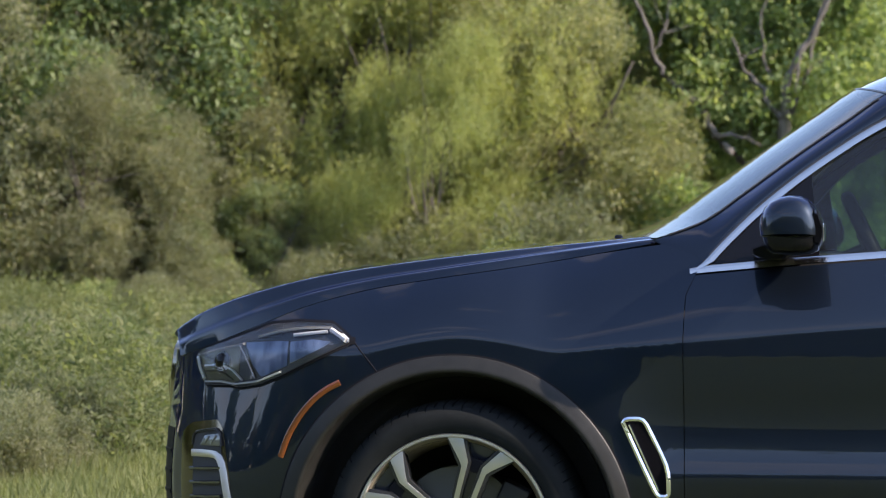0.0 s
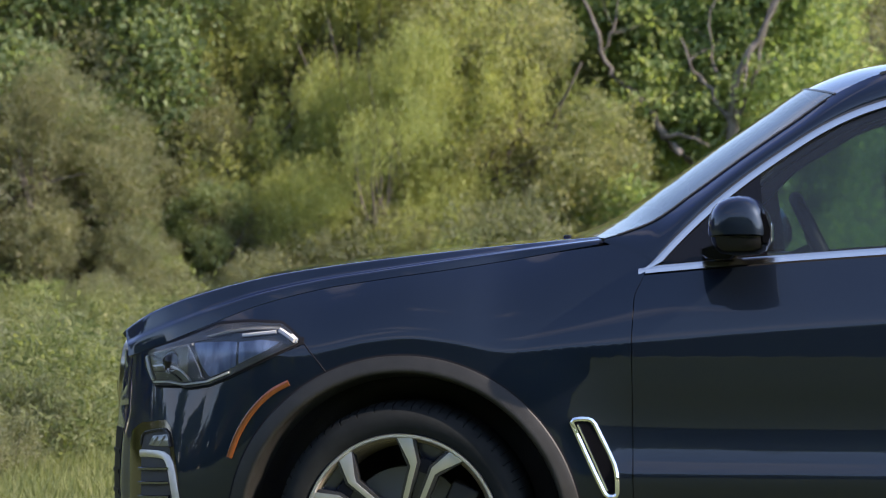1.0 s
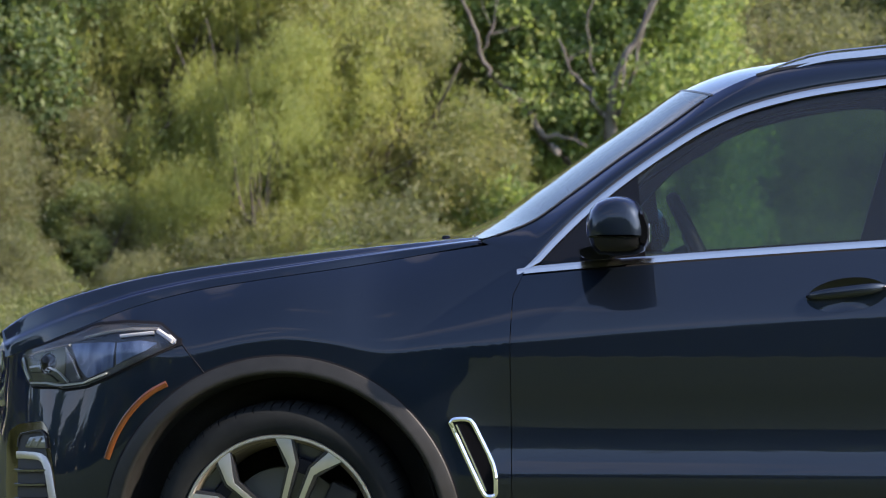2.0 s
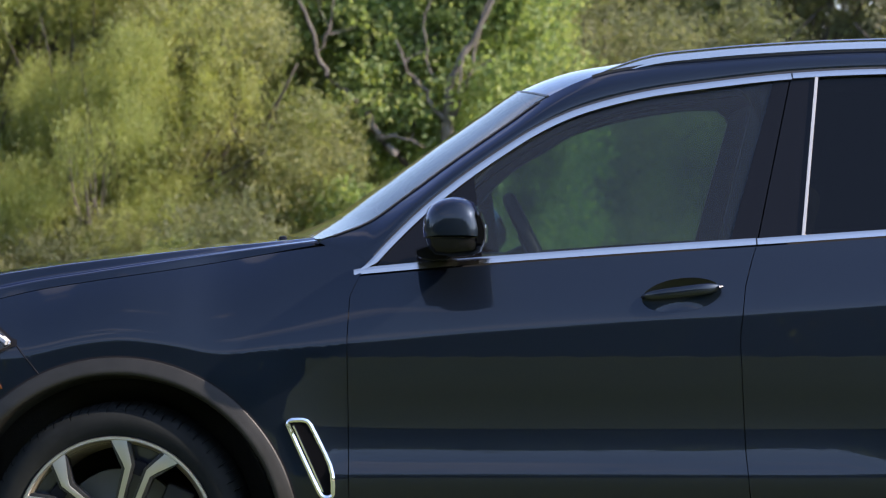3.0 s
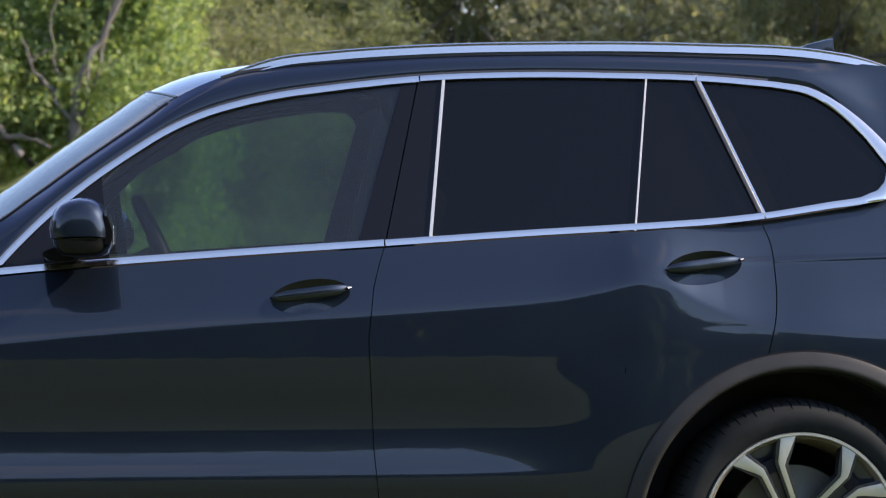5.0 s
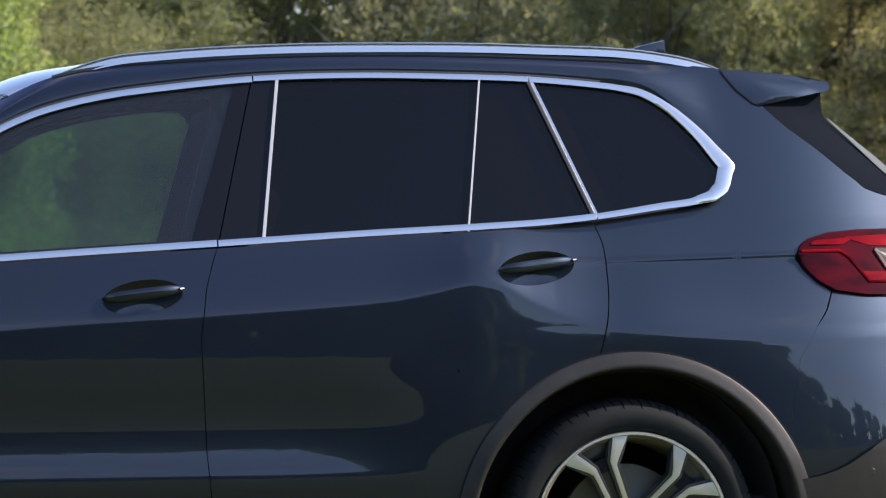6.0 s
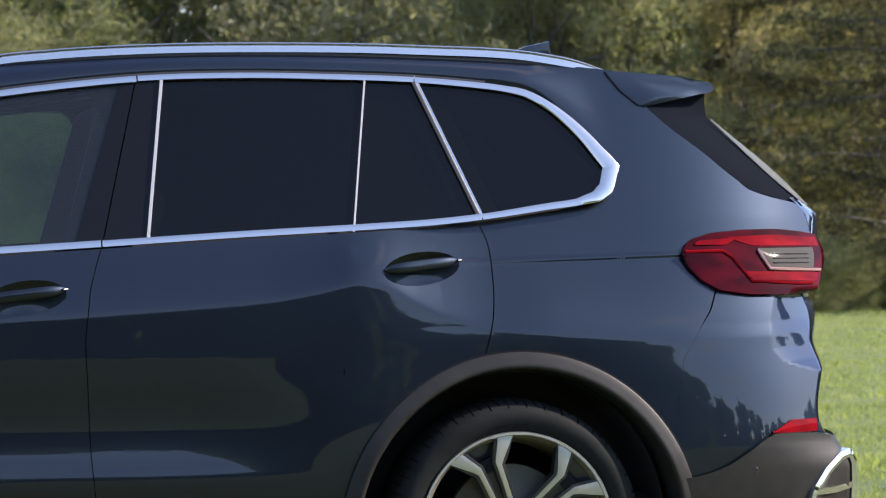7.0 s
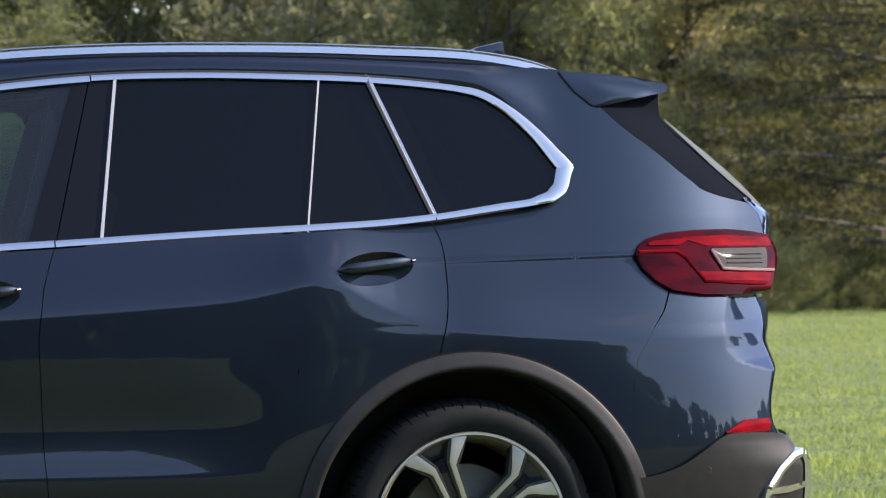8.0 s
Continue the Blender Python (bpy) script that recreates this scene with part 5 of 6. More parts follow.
def liner(side, xw):
    a = np.linspace(-0.5, math.pi + 0.5, 40)
    rows = [(0.445, -0.93), (0.455, -0.90), (0.46, -0.75), (0.45, -0.60), (0.40, -0.57), (0.05, -0.56)]
    P = np.array([[(xw + r * math.cos(t), y, AXLE + 0.01 + r * math.sin(t)) for r, y in rows] for t in a])
    return shell("wheel_liner", P, DARK, car, side, None, 0.0)


def wheel(side, xw, first_spoke):
    root = new("wheel")
    root.parent = car
    c = (xw, 0.0, AXLE)
    flip = Matrix.Diagonal((1, side, 1, 1))

    def add(name, bm, mat, label=""):
        bm.transform(flip)
        if side < 0:
            bmesh.ops.reverse_faces(bm, faces=bm.faces)
        return part_bm(name, bm, mat, root, label, True, 35)

    # tyre, with fine cross cuts in the shoulder
    prof = [(0.262, -0.950), (0.277, -0.962), (0.288, -0.969), (0.292, -0.974), (0.305, -0.978), (0.320, -0.981), (0.331, -0.9797), (0.340, -0.977), (0.349, -0.971), (0.358, -0.961), (0.364, -0.949), (0.369, -0.92), (0.3725, -0.88), (0.373, -0.84), (0.3725, -0.80), (0.370, -0.76), (0.366, -0.735), (0.345, -0.715), (0.30, -0.705), (0.262, -0.725)]
    bm, rings, cuts = bmesh.new(), [], 84
    for k in range(cuts):
        deep = 9 if k % 2 else 10
        for f, cut in ((0.0, 0), (0.42, 0), (0.80, 0), (0.84, 1), (0.96, 1)):
            t = 2 * math.pi * (k + f) / cuts
            ring = []
            for i, (r, y) in enumerate(prof):
                inward = 0.005 if cut and deep <= i <= 12 else 0.0
                ring.append(bm.verts.new((xw + (r - inward * 0.7) * math.cos(t), y + inward * 0.7, AXLE + (r - inward * 0.7) * math.sin(t))))
            rings.append(ring)
    for a, b in zip(rings, rings[1:] + rings[:1]):
        for i in range(len(prof) - 1):
            bm.faces.new((a[i], a[i + 1], b[i + 1], b[i]))
    bmesh.ops.recalc_face_normals(bm, faces=bm.faces)
    add("tyre", bm, RUBBER)
    add("rim", lathe([(0.2845, -0.962), (0.2845, -0.970), (0.282, -0.975), (0.275, -0.975), (0.272, -0.970)], c, 1, 120), ALLOY, "machined rim edge")
    add("barrel", lathe([(0.272, -0.970), (0.264, -0.955), (0.258, -0.93), (0.245, -0.86), (0.240, -0.76), (0.255, -0.74)], c, 1, 96), BARREL)
    add("brake_disc", lathe([(0.085, -0.868), (0.092, -0.865), (0.182, -0.862), (0.184, -0.858), (0.184, -0.84), (0.09, -0.84)], c, 1, 72), STEEL)
    add("hub", lathe([(0.001, -0.942), (0.030, -0.944), (0.036, -0.938), (0.060, -0.932), (0.082, -0.934), (0.088, -0.925), (0.090, -0.86)], c, 1, 60), GREYALLOY)
    b = block((0.085, 0.06, 0.20), (xw + 0.135, -0.865, AXLE + 0.04), 0.012, (0, 25, 0))
    add("brake_caliper", b, GREYALLOY)
    face = lambda a: -0.9705 + 0.030 * max(0.0, 1 - a / 0.20)
    for k in range(5):
        t = radians(first_spoke + 72 * k)
        ca, sa = math.cos(t), math.sin(t)
        for m in (1, -1):
            arm = [(0.257, 0.1035), (0.270, 0.068), (0.2715, 0.060), (0.207, 0.0225), (0.070, 0.014), (0.062, 0.0275), (0.190, 0.037), (0.205, 0.049)]
            put_at = lambda a, s, d: (xw + a * ca - s * m * sa, face(a) + d, AXLE + a * sa + s * m * ca)
            add("spoke_face", slab(arm, 0.006, put_at, 0.0015), ALLOY)
            grown = [(0.262, 0.112), (0.276, 0.060), (0.274, 0.050), (0.209, 0.014), (0.068, 0.008), (0.058, 0.035), (0.189, 0.047), (0.203, 0.061)]
            add("spoke", slab(grown, 0.042, lambda a, s, d: put_at(a, s, d + 0.004), 0.003), GREYALLOY)
        pocket = [(0.200, 0.022), (0.262, 0.058), (0.267, 0.0), (0.262, -0.058), (0.200, -0.022)]
        add("spoke_pocket", slab(pocket, 0.012, lambda a, s, d: (xw + a * ca - s * sa, -0.944 + (0.262 - a) * 0.25 + d, AXLE + a * sa + s * ca), 0.002), POCKET)
        notch = [(0.182, 0.018), (0.222, 0.020), (0.222, -0.020), (0.182, -0.018)]
        add("spoke_notch", slab(notch, 0.016, lambda a, s, d: (xw + a * ca - s * sa, -0.956 + d, AXLE + a * sa + s * ca), 0.002), PLASTIC)
        web = [(0.20, 0.016), (0.20, -0.016), (0.07, -0.014), (0.07, 0.014)]
        add("spoke_web", slab(web, 0.02, lambda a, s, d: (xw + a * ca - s * sa, face(a) + d + 0.020, AXLE + a * sa + s * ca), 0.003), GREYALLOY)
        b = lathe([(0.001, -0.003), (0.007, -0.003), (0.009, 0.0), (0.009, 0.012)], (xw + 0.052 * math.cos(t + 0.6), -0.938, AXLE + 0.052 * math.sin(t + 0.6)), 1, 10)
        add("wheel_bolt", b, STEEL)
    return root


# ---- the car: tail ----
def wrap_rear(name, low, high, start, mat, side, out=0.0, rear=0.098, n=90, m=54, reach=0.0, label="", flange=0.0):
    """A piece that goes from the side round to the middle of the tail; low and high are heights along x, start its front edge by height."""
    a = np.linspace(0, 1, n)
    P = np.zeros((n, m, 3))
    for j, g in enumerate(np.linspace(0, 1, m)):
        xs = np.full(n, 3.47)
        z = np.full(n, 0.5)
        for _ in range(4):
            end = tail_x(z) - 0.05 + reach * (1 - 0.75 * ease(0.53, 0.625, z))
            x = np.where(a <= 0.6, xs + (end - xs) * (a / 0.6), end + 0.02)
            z = low(x) + g * (high(x) - low(x))
            xs = start(z)
        out_by = reach * (1 - 0.75 * ease(0.53, 0.625, z))
        end = tail_x(z) - 0.05 + out_by
        w_end = half(np.minimum(end - out_by, 4.0), z) + out
        f = np.clip((a - 0.6) / 0.4, 0, 1)
        bend = (x - xs) / np.maximum(end - xs, 0.01)
        side_w = half(np.minimum(xs + (end - out_by - xs) * bend, 4.0), z) + out
        P[:, j, 0] = np.where(a <= 0.6, x, end + rear * (1 - (1 - f) ** 3.5))
        P[:, j, 1] = -np.where(a <= 0.6, side_w, w_end * (1 - f))
        P[:, j, 2] = z
    return shell(name, P, mat, car, side, None if reach else mixed_normals(P, 1 - ease(0.5, 0.6, a)), flange, label)


low_edge = smooth_line([(3.38, 0.512), (3.462, 0.517), (3.536, 0.530), (3.606, 0.556), (3.67, 0.595), (3.735, 0.634), (3.80, 0.640), (3.90, 0.634), (4.03, 0.612), (4.12, 0.60)])
arch_back = lambda z: WHEELBASE + np.sqrt(np.maximum((ARCH + 0.003) ** 2 - (z - AXLE) ** 2, 0))


def rear_bumper(side):
    wrap_rear("rear_bumper", lambda x: low_edge(x) - 0.02, lambda x: 1.056 + 0 * x, lambda z: bumper_seam(z) - 0.0015 + 0.0045 * ease(0.94, 0.99, z), PAINT, side)
    wrap_rear("lower_bumper", lambda x: 0.28 + 0 * x, low_edge, arch_back, CLADDING, side, 0.012, 0.105, reach=0.060)
    # shelf between the two
    x = np.linspace(3.74, 3.97, 24)
    P = np.stack([np.stack([x, -(half(np.minimum(x, 3.99), 0.62 + 0 * x) + 0.012 - 0.0), low_edge(x)], -1), np.stack([x - 0.03, -(half(np.minimum(x, 3.99), 0.62 + 0 * x) - 0.09), low_edge(x) + 0.012], -1)], 0)
    shell("bumper_step", P, CLADDING, car, side, None, 0.0)
    patch("rear_reflector", line([(3.741, 0.642), (3.808, 0.678), (3.92, 0.678)]), line([(3.741, 0.640), (3.92, 0.641)]), 3.742, 3.902, RED, car, side, 0.006, 16, 6, 0.008, 0.002, "red reflector strip")
    for x, z in ((3.678, 0.536), (3.97, 0.580)):
        bm = lathe([(0.001, -0.002), (0.010, -0.002), (0.012, 0.0), (0.012, 0.01)], (x, -(float(half(x, z)) + 0.014), z), 1, 20)
        bm.transform(Matrix.Diagonal((1, side, 1, 1)))
        part_bm("parking_sensor", bm, TRIMBLACK, car)
    # bright trim round the exhaust in the bumper's corner
    skin = lambda x, z, o=0.0: (x, -(float(half(min(x - 0.045, 4.0), z)) + 0.014 + o), z)
    pts = [skin(x, z) for x, z in ((3.866, 0.40), (3.870, 0.441), (3.880, 0.474), (3.92, 0.525), (3.972, 0.564), (4.008, 0.572), (4.026, 0.545), (4.030, 0.482), (4.028, 0.40))]
    sweep("exhaust_trim", pts, [(0.013, -0.03), (0.013, 0.008), (0.0, 0.013), (-0.013, 0.008), (-0.013, -0.03)], BRIGHT, car, side, up=(0.55, -0.85, 0))
    sweep("exhaust_trim", [skin(x, z) for x, z in ((3.880, 0.464), (3.95, 0.466), (4.026, 0.478))], [(0.009, -0.03), (0.009, 0.008), (-0.009, 0.008), (-0.009, -0.03)], CHROME, car, side, up=(0.55, -0.85, 0))
    mouth = [(3.876, 0.40), (3.884, 0.455), (3.925, 0.512), (3.972, 0.550), (4.002, 0.556), (4.014, 0.535), (4.018, 0.40)]
    bm = slab(mouth, 0.02, lambda u, v, d: (u, skin(u, v, 0.003 - d)[1] * side, v))
    part_bm("exhaust_mouth", bm, DARK, car)


lamp_end = smooth_line([(1.03, 3.945), (1.06, 3.958), (1.10, 3.980), (1.14, 3.994), (1.17, 3.998), (1.20, 3.990), (1.24, 3.972)])


def tail_light(side):
    lamp = group_part("tail_light", "red tail light with clear reversing lamp")
    top = line([(3.502, 1.164), (3.514, 1.187), (3.539, 1.207), (3.604, 1.225), (3.699, 1.234), (3.819, 1.237), (3.928, 1.230), (3.995, 1.222)])
    bot = line([(3.502, 1.156), (3.519, 1.124), (3.557, 1.086), (3.606, 1.058), (3.706, 1.045), (3.891, 1.042), (3.995, 1.045)])
    patch("lamp_base", lambda v: float(top(v)) + 0.0015, lambda v: float(bot(v)) - 0.0015, 3.5005, 3.998, PLASTIC, lamp, side, 0.003, 60, 14, 0.02, end=lamp_end)
    patch("lens", top, bot, 3.503, 3.998, DEEPRED, lamp, side, 0.012, 60, 16, 0.012, 0.004, end=lamp_end)
    patch("light_bar", line([(3.545, 1.196), (3.565, 1.204), (3.685, 1.212)]), line([(3.545, 1.190), (3.645, 1.191), (3.685, 1.210)]), 3.547, 3.683, RED, lamp, side, 0.0185, 16, 4, 0.004)
    ribbon("light_strip", [(3.512, 1.170), (3.58, 1.172), (3.635, 1.172), (3.662, 1.153), (3.69, 1.118), (3.716, 1.084), (3.80, 1.080), (3.88, 1.076), (3.935, 1.076)], 0.010, RED, lamp, side, 0.015)
    patch("upper_lens", line([(3.655, 1.214), (3.80, 1.220), (3.995, 1.213)]), line([(3.655, 1.211), (3.735, 1.188), (3.995, 1.187)]), 3.657, 3.990, RED, lamp, side, 0.0165, 20, 6, 0.003, end=lamp_end)
    patch("lower_lens", line([(3.692, 1.112), (3.78, 1.111), (3.99, 1.106)]), line([(3.692, 1.110), (3.718, 1.087), (3.99, 1.081)]), 3.694, 3.985, RED, lamp, side, 0.0165, 20, 6, 0.003, end=lamp_end)
    patch("reversing_lamp", line([(3.752, 1.180), (3.99, 1.182)]), line([(3.752, 1.176), (3.785, 1.124), (3.99, 1.120)]), 3.752, 3.962, CLEAR, lamp, side, 0.018, 24, 8, 0.004, 0.003, end=lamp_end)
    ribbon("lamp_frame", [(3.752, 1.176), (3.784, 1.120), (3.85, 1.117), (3.978, 1.114)], 0.010, PINKED, lamp, side, 0.020, 0.005)
    for z in (1.137, 1.150, 1.163):
        ribbon("lamp_rib", [(3.80, z), (3.87, z), (3.935, z)], 0.003, GREYALLOY, lamp, side, 0.021, 0.003)
    # the lamp goes on round the corner over the tailgate
    w = np.linspace(0.0, 1.0, 14)
    rows = []
    for z in np.linspace(1.05, 1.218, 8):
        w0 = float(half(3.995, z)) + 0.010
        ww = w0 - w * 0.24
        rows.append(np.stack([np.full(14, 3.987 + float(lamp_end(z)) - 3.998) + 0.055 * (1 - (ww / w0) ** 2.5) + 0.010 * np.sin(np.pi * (z - 1.03) / 0.22), -ww, np.full(14, z)], -1))
    shell("wrap_lens", np.array(rows), RED, lamp, side, None, 0.01)


def tailgate():
    z = np.concatenate([np.linspace(0.60, 1.235, 50), np.linspace(1.24, 1.335, 10)])
    v = np.sin(np.linspace(-1, 1, 61) * math.pi / 2)
    P = np.zeros((60, 61, 3))
    for i, q in enumerate(z):
        x = float(tail_x(q))
        x = x - 0.050
        w0 = float(half(x, q))
        P[i, :, 0] = x + (0.100 + 0.018 * float(ease(0.86, 0.95, q)) + 0.010 * float(ease(1.20, 1.30, q)) + 0.016 * math.exp(-(((q - 1.285) / 0.035) ** 2))) * (1 - np.abs(v) ** 3.5)
        P[i, :, 1] = v * w0
        P[i, :, 2] = q
    shell("tailgate", P, PAINT, car, 1, None, 0.0, facing=(1, 0, 0.2))
    glass_x = smooth_line([(1.30, 3.965), (1.31, 3.955), (1.381, 3.878), (1.477, 3.768), (1.548, 3.686), (1.575, 3.656), (1.61, 3.648), (1.66, 3.648)])
    zz = np.linspace(1.31, 1.66, 20)
    P = np.zeros((20, 41, 3))
    u = np.linspace(-1, 1, 41)
    for i, q in enumerate(zz):
        w0 = 0.60 - (q - 1.31) * 0.08
        P[i, :, 0] = float(glass_x(q)) + 0.05 * (1 - np.abs(u) ** 2.2)
        P[i, :, 1] = u * w0
        P[i, :, 2] = q
    shell("rear_screen", P, PRIVACY, car, 1, None, 0.006, "dark rear screen", facing=(1, 0, 0.5))
    for side in (1, -1):
        rows = []
        for q in np.linspace(1.325, 1.665, 24):
            x0 = float(pillar_back(q)) - 0.002
            x1 = float(glass_x(q)) + 0.004
            s = np.linspace(0, 1, 10)
            w0, w1 = float(half(x0, q)) - 0.004, 0.60 - (q - 1.31) * 0.08
            rows.append(np.stack([x0 + (x1 - x0) * s, -(w0 + (w1 - w0) * s**1.25), np.full(10, q)], -1))
        shell("pillar_blade", np.array(rows), BLADE_TRIM, car, side, None, 0.0)
        sweep("pillar_edge", [(3.66 + k * 0.30 / 14 + 0.006, -(0.592 + 0.018 * k / 14), float(1.572 - 0.262 * k / 14)) for k in range(15)], [(0.007, -0.004), (0.007, 0.004), (-0.007, 0.004), (-0.007, -0.004)], BAR, car, side, taper=[0.25 + 1.05 * math.sin(math.pi * (k / 14) ** 1.4) for k in range(15)])
    # spoiler over the screen
    out = [(3.326, 1.712), (3.332, 1.700), (3.368, 1.652), (3.416, 1.612), (3.440, 1.605), (3.54, 1.627), (3.62, 1.645), (3.656, 1.651), (3.669, 1.656), (3.674, 1.664), (3.672, 1.676), (3.662, 1.684), (3.57, 1.699), (3.45, 1.709), (3.38, 1.714)]
    bm = bmesh.new()
    ys = np.concatenate([[-0.612, -0.612, -0.606, -0.592], np.linspace(-0.56, 0.56, 15), [0.592, 0.606, 0.612, 0.612]])
    rings = []
    for n, y in enumerate(ys):
        t = min(abs(y), 0.612) / 0.612
        sh, puff = 1 - 0.02 * ease(0.95, 1.0, t), 0.0
        if n in (0, len(ys) - 1):
            sh, puff = 0.62, 0.003
        mx, mz = 3.54, 1.675
        rings.append([bm.verts.new((mx + (x - mx) * sh + 0.012 * (1 - t * t), y / 0.612 * (float(half(x, zq)) + 0.0015 - 0.006 * ease(3.60, 3.68, x) + puff), mz + (zq - mz) * sh + 0.012 * (1 - t * t))) for x, zq in out])
    for a, b in zip(rings, rings[1:]):
        for k in range(len(out)):
            bm.faces.new((a[k], a[(k + 1) % len(out)], b[(k + 1) % len(out)], b[k]))
    bm.faces.new(rings[0])
    bm.faces.new(list(reversed(rings[-1])))
    bmesh.ops.recalc_face_normals(bm, faces=bm.faces)
    part_bm("spoiler", bm, PAINT, car, "", True, 45)
    for side in (1, -1):
        sweep("spoiler_joint", [(x, -(float(half(x, q)) + 0.002), q) for x, q in out[:5]], [(0.002, -0.001), (0.002, 0.001), (-0.002, 0.001), (-0.002, -0.001)], PLASTIC, car, side)
    # badge, wiper and number-plate hollow at the back
    part_bm("rear_wiper", block((0.02, 0.34, 0.014), (4.005, -0.16, 1.345), 0.005, (0, 40, 0)), TRIMBLACK, car)
    part_bm("tailgate_handle", block((0.03, 0.60, 0.05), (4.075, 0, 0.985), 0.012), PAINT, car)


# ---- the car: mirrors, handles, small things ----
def mirror(side):
    root = group_part("door_mirror", "gloss dark blue door mirror on a black foot")

    def loft(name, outline, rings, centre, mat):
        """A rounded housing: an outline of (x, z) swelling and shrinking about a centre along y."""
        pts = []
        for (x0, z0), (x1, z1) in zip(outline, outline[1:] + outline[:1]):
            pts += [(x0 + (x1 - x0) * q, z0 + (z1 - z0) * q) for q in (0.0, 0.5)]
        bm = bmesh.new()
        made = [[bm.verts.new((centre[0] + (x - centre[0]) * k, y * side, centre[1] + (z - centre[1]) * k)) for x, z in pts] for y, k in rings]
        n = len(pts)
        for a, b in zip(made, made[1:]):
            for k in range(n):
                bm.faces.new((a[k], a[(k + 1) % n], b[(k + 1) % n], b[k]))
        bm.faces.new(made[0])
        bm.faces.new(list(reversed(made[-1])))
        bmesh.ops.recalc_face_normals(bm, faces=bm.faces)
        return part_bm(name, bm, mat, root, "", True, 50)

    cap = [(0.874, 1.216), (0.872, 1.240), (0.876, 1.268), (0.886, 1.293), (0.903, 1.312), (0.928, 1.323), (0.958, 1.328), (0.986, 1.325), (1.010, 1.315), (1.027, 1.296), (1.037, 1.268), (1.043, 1.238), (1.043, 1.216)]
    under = [(0.878, 1.213), (1.042, 1.213), (1.042, 1.193), (1.034, 1.175), (1.010, 1.164), (0.955, 1.160), (0.905, 1.164), (0.884, 1.182)]
    stem = [(0.846, 1.182), (0.846, 1.166), (0.862, 1.154), (0.900, 1.148), (0.940, 1.150), (0.958, 1.164), (0.940, 1.186), (0.880, 1.194)]
    swell = [(-1.136, 0.45), (-1.130, 0.66), (-1.117, 0.83), (-1.095, 0.93), (-1.06, 0.985), (-1.02, 1.0), (-0.97, 0.985), (-0.93, 0.93), (-0.905, 0.80)]
    loft("shell_cap", cap, swell, (0.962, 1.225), PAINT)
    loft("lower_cap", under, [(y + 0.008 * (y < -1.0), k) for y, k in swell], (0.962, 1.212), BLACK)
    loft("foot", stem, [(-1.06, 0.8), (-1.0, 0.95), (-0.94, 1.0), (-0.865, 1.02)], (0.90, 1.170), BLACK)
    loft("bezel", [(1.024, 1.190), (1.024, 1.288), (1.034, 1.284), (1.049, 1.238), (1.049, 1.206), (1.040, 1.186)], [(-1.118, 0.80), (-1.105, 0.95), (-1.02, 1.0), (-0.925, 0.95)], (1.030, 1.235), BLACK)
    bm = block((0.004, 0.13, 0.050), (1.0475, -1.015 * side, 1.225), 0.002)
    part_bm("mirror_glass", bm, BRIGHT, root)
    ribbon("trim_line", [(0.885, 1.2145), (0.95, 1.2145), (1.035, 1.2145)], 0.004, CHROMEDARK, root, side, 0.245, 0.003)


def handle(side, x0, x1, z0, z1):
    """A pull handle over a hollow in the door."""
    root = group_part("door_handle")
    y = lambda x, z: -(float(half(x, z)))
    zc, xc, a = (z0 + z1) / 2, (x0 + x1) / 2, (x1 - x0) / 2
    # a near-flat disc shaded as a hollow: upper normals turn down, lower ones up
    rad, ang = np.linspace(0.03, 1, 12), np.linspace(0, 2 * math.pi, 49)
    Q, T = np.meshgrid(rad, ang, indexing="ij")
    U = xc + a * 0.99 * Q * np.cos(T)
    V = zc - 0.005 + Q * (0.047 * np.sin(T) + 0.012 * np.cos(T))
    tilt = Q**1.5 * np.where(np.sin(T) < 0, 0.55 * np.exp(-(((U - xc) / a + 0.1) / 0.60) ** 2), 0.95)
    N = np.stack([-tilt * 0.5 * np.cos(T), -np.ones_like(U), -tilt * np.sin(T)], -1)
    shell("handle_cup", np.stack([U, -(half(U, V) + 0.003 * (1 - Q**6) + 0.0006), V], -1), PAINT, root, side, N, 0.0)
    s = np.linspace(-1, 1, 26)
    path = [(xc + a * v, y(xc + a * v, zc) - 0.006 - 0.030 * (1 - abs(v) ** 3.0), zc + 0.004 + 0.014 * v) for v in s]
    size = [max(0.18, (1 - abs(v) ** 4) ** 0.5) for v in s]
    sec = [(0.0165 * math.cos(t), 0.010 * math.sin(t)) for t in np.linspace(0, 2 * math.pi, 17)[:-1]]
    sweep("grip", path, sec, PAINT, root, side, taper=size)
    # small chrome piece added for the glint at the grip's rear end
    sweep("grip_glint", [(xc + a * 1.0, y(xc + a, zc) - 0.016, zc + 0.018), (xc + a * 0.90, y(xc + a, zc) - 0.026, zc + 0.0165)], [(0.0045 * math.cos(t), 0.0045 * math.sin(t)) for t in np.linspace(0, 2 * math.pi, 9)[:-1]], CHROMEDARK, root, side)


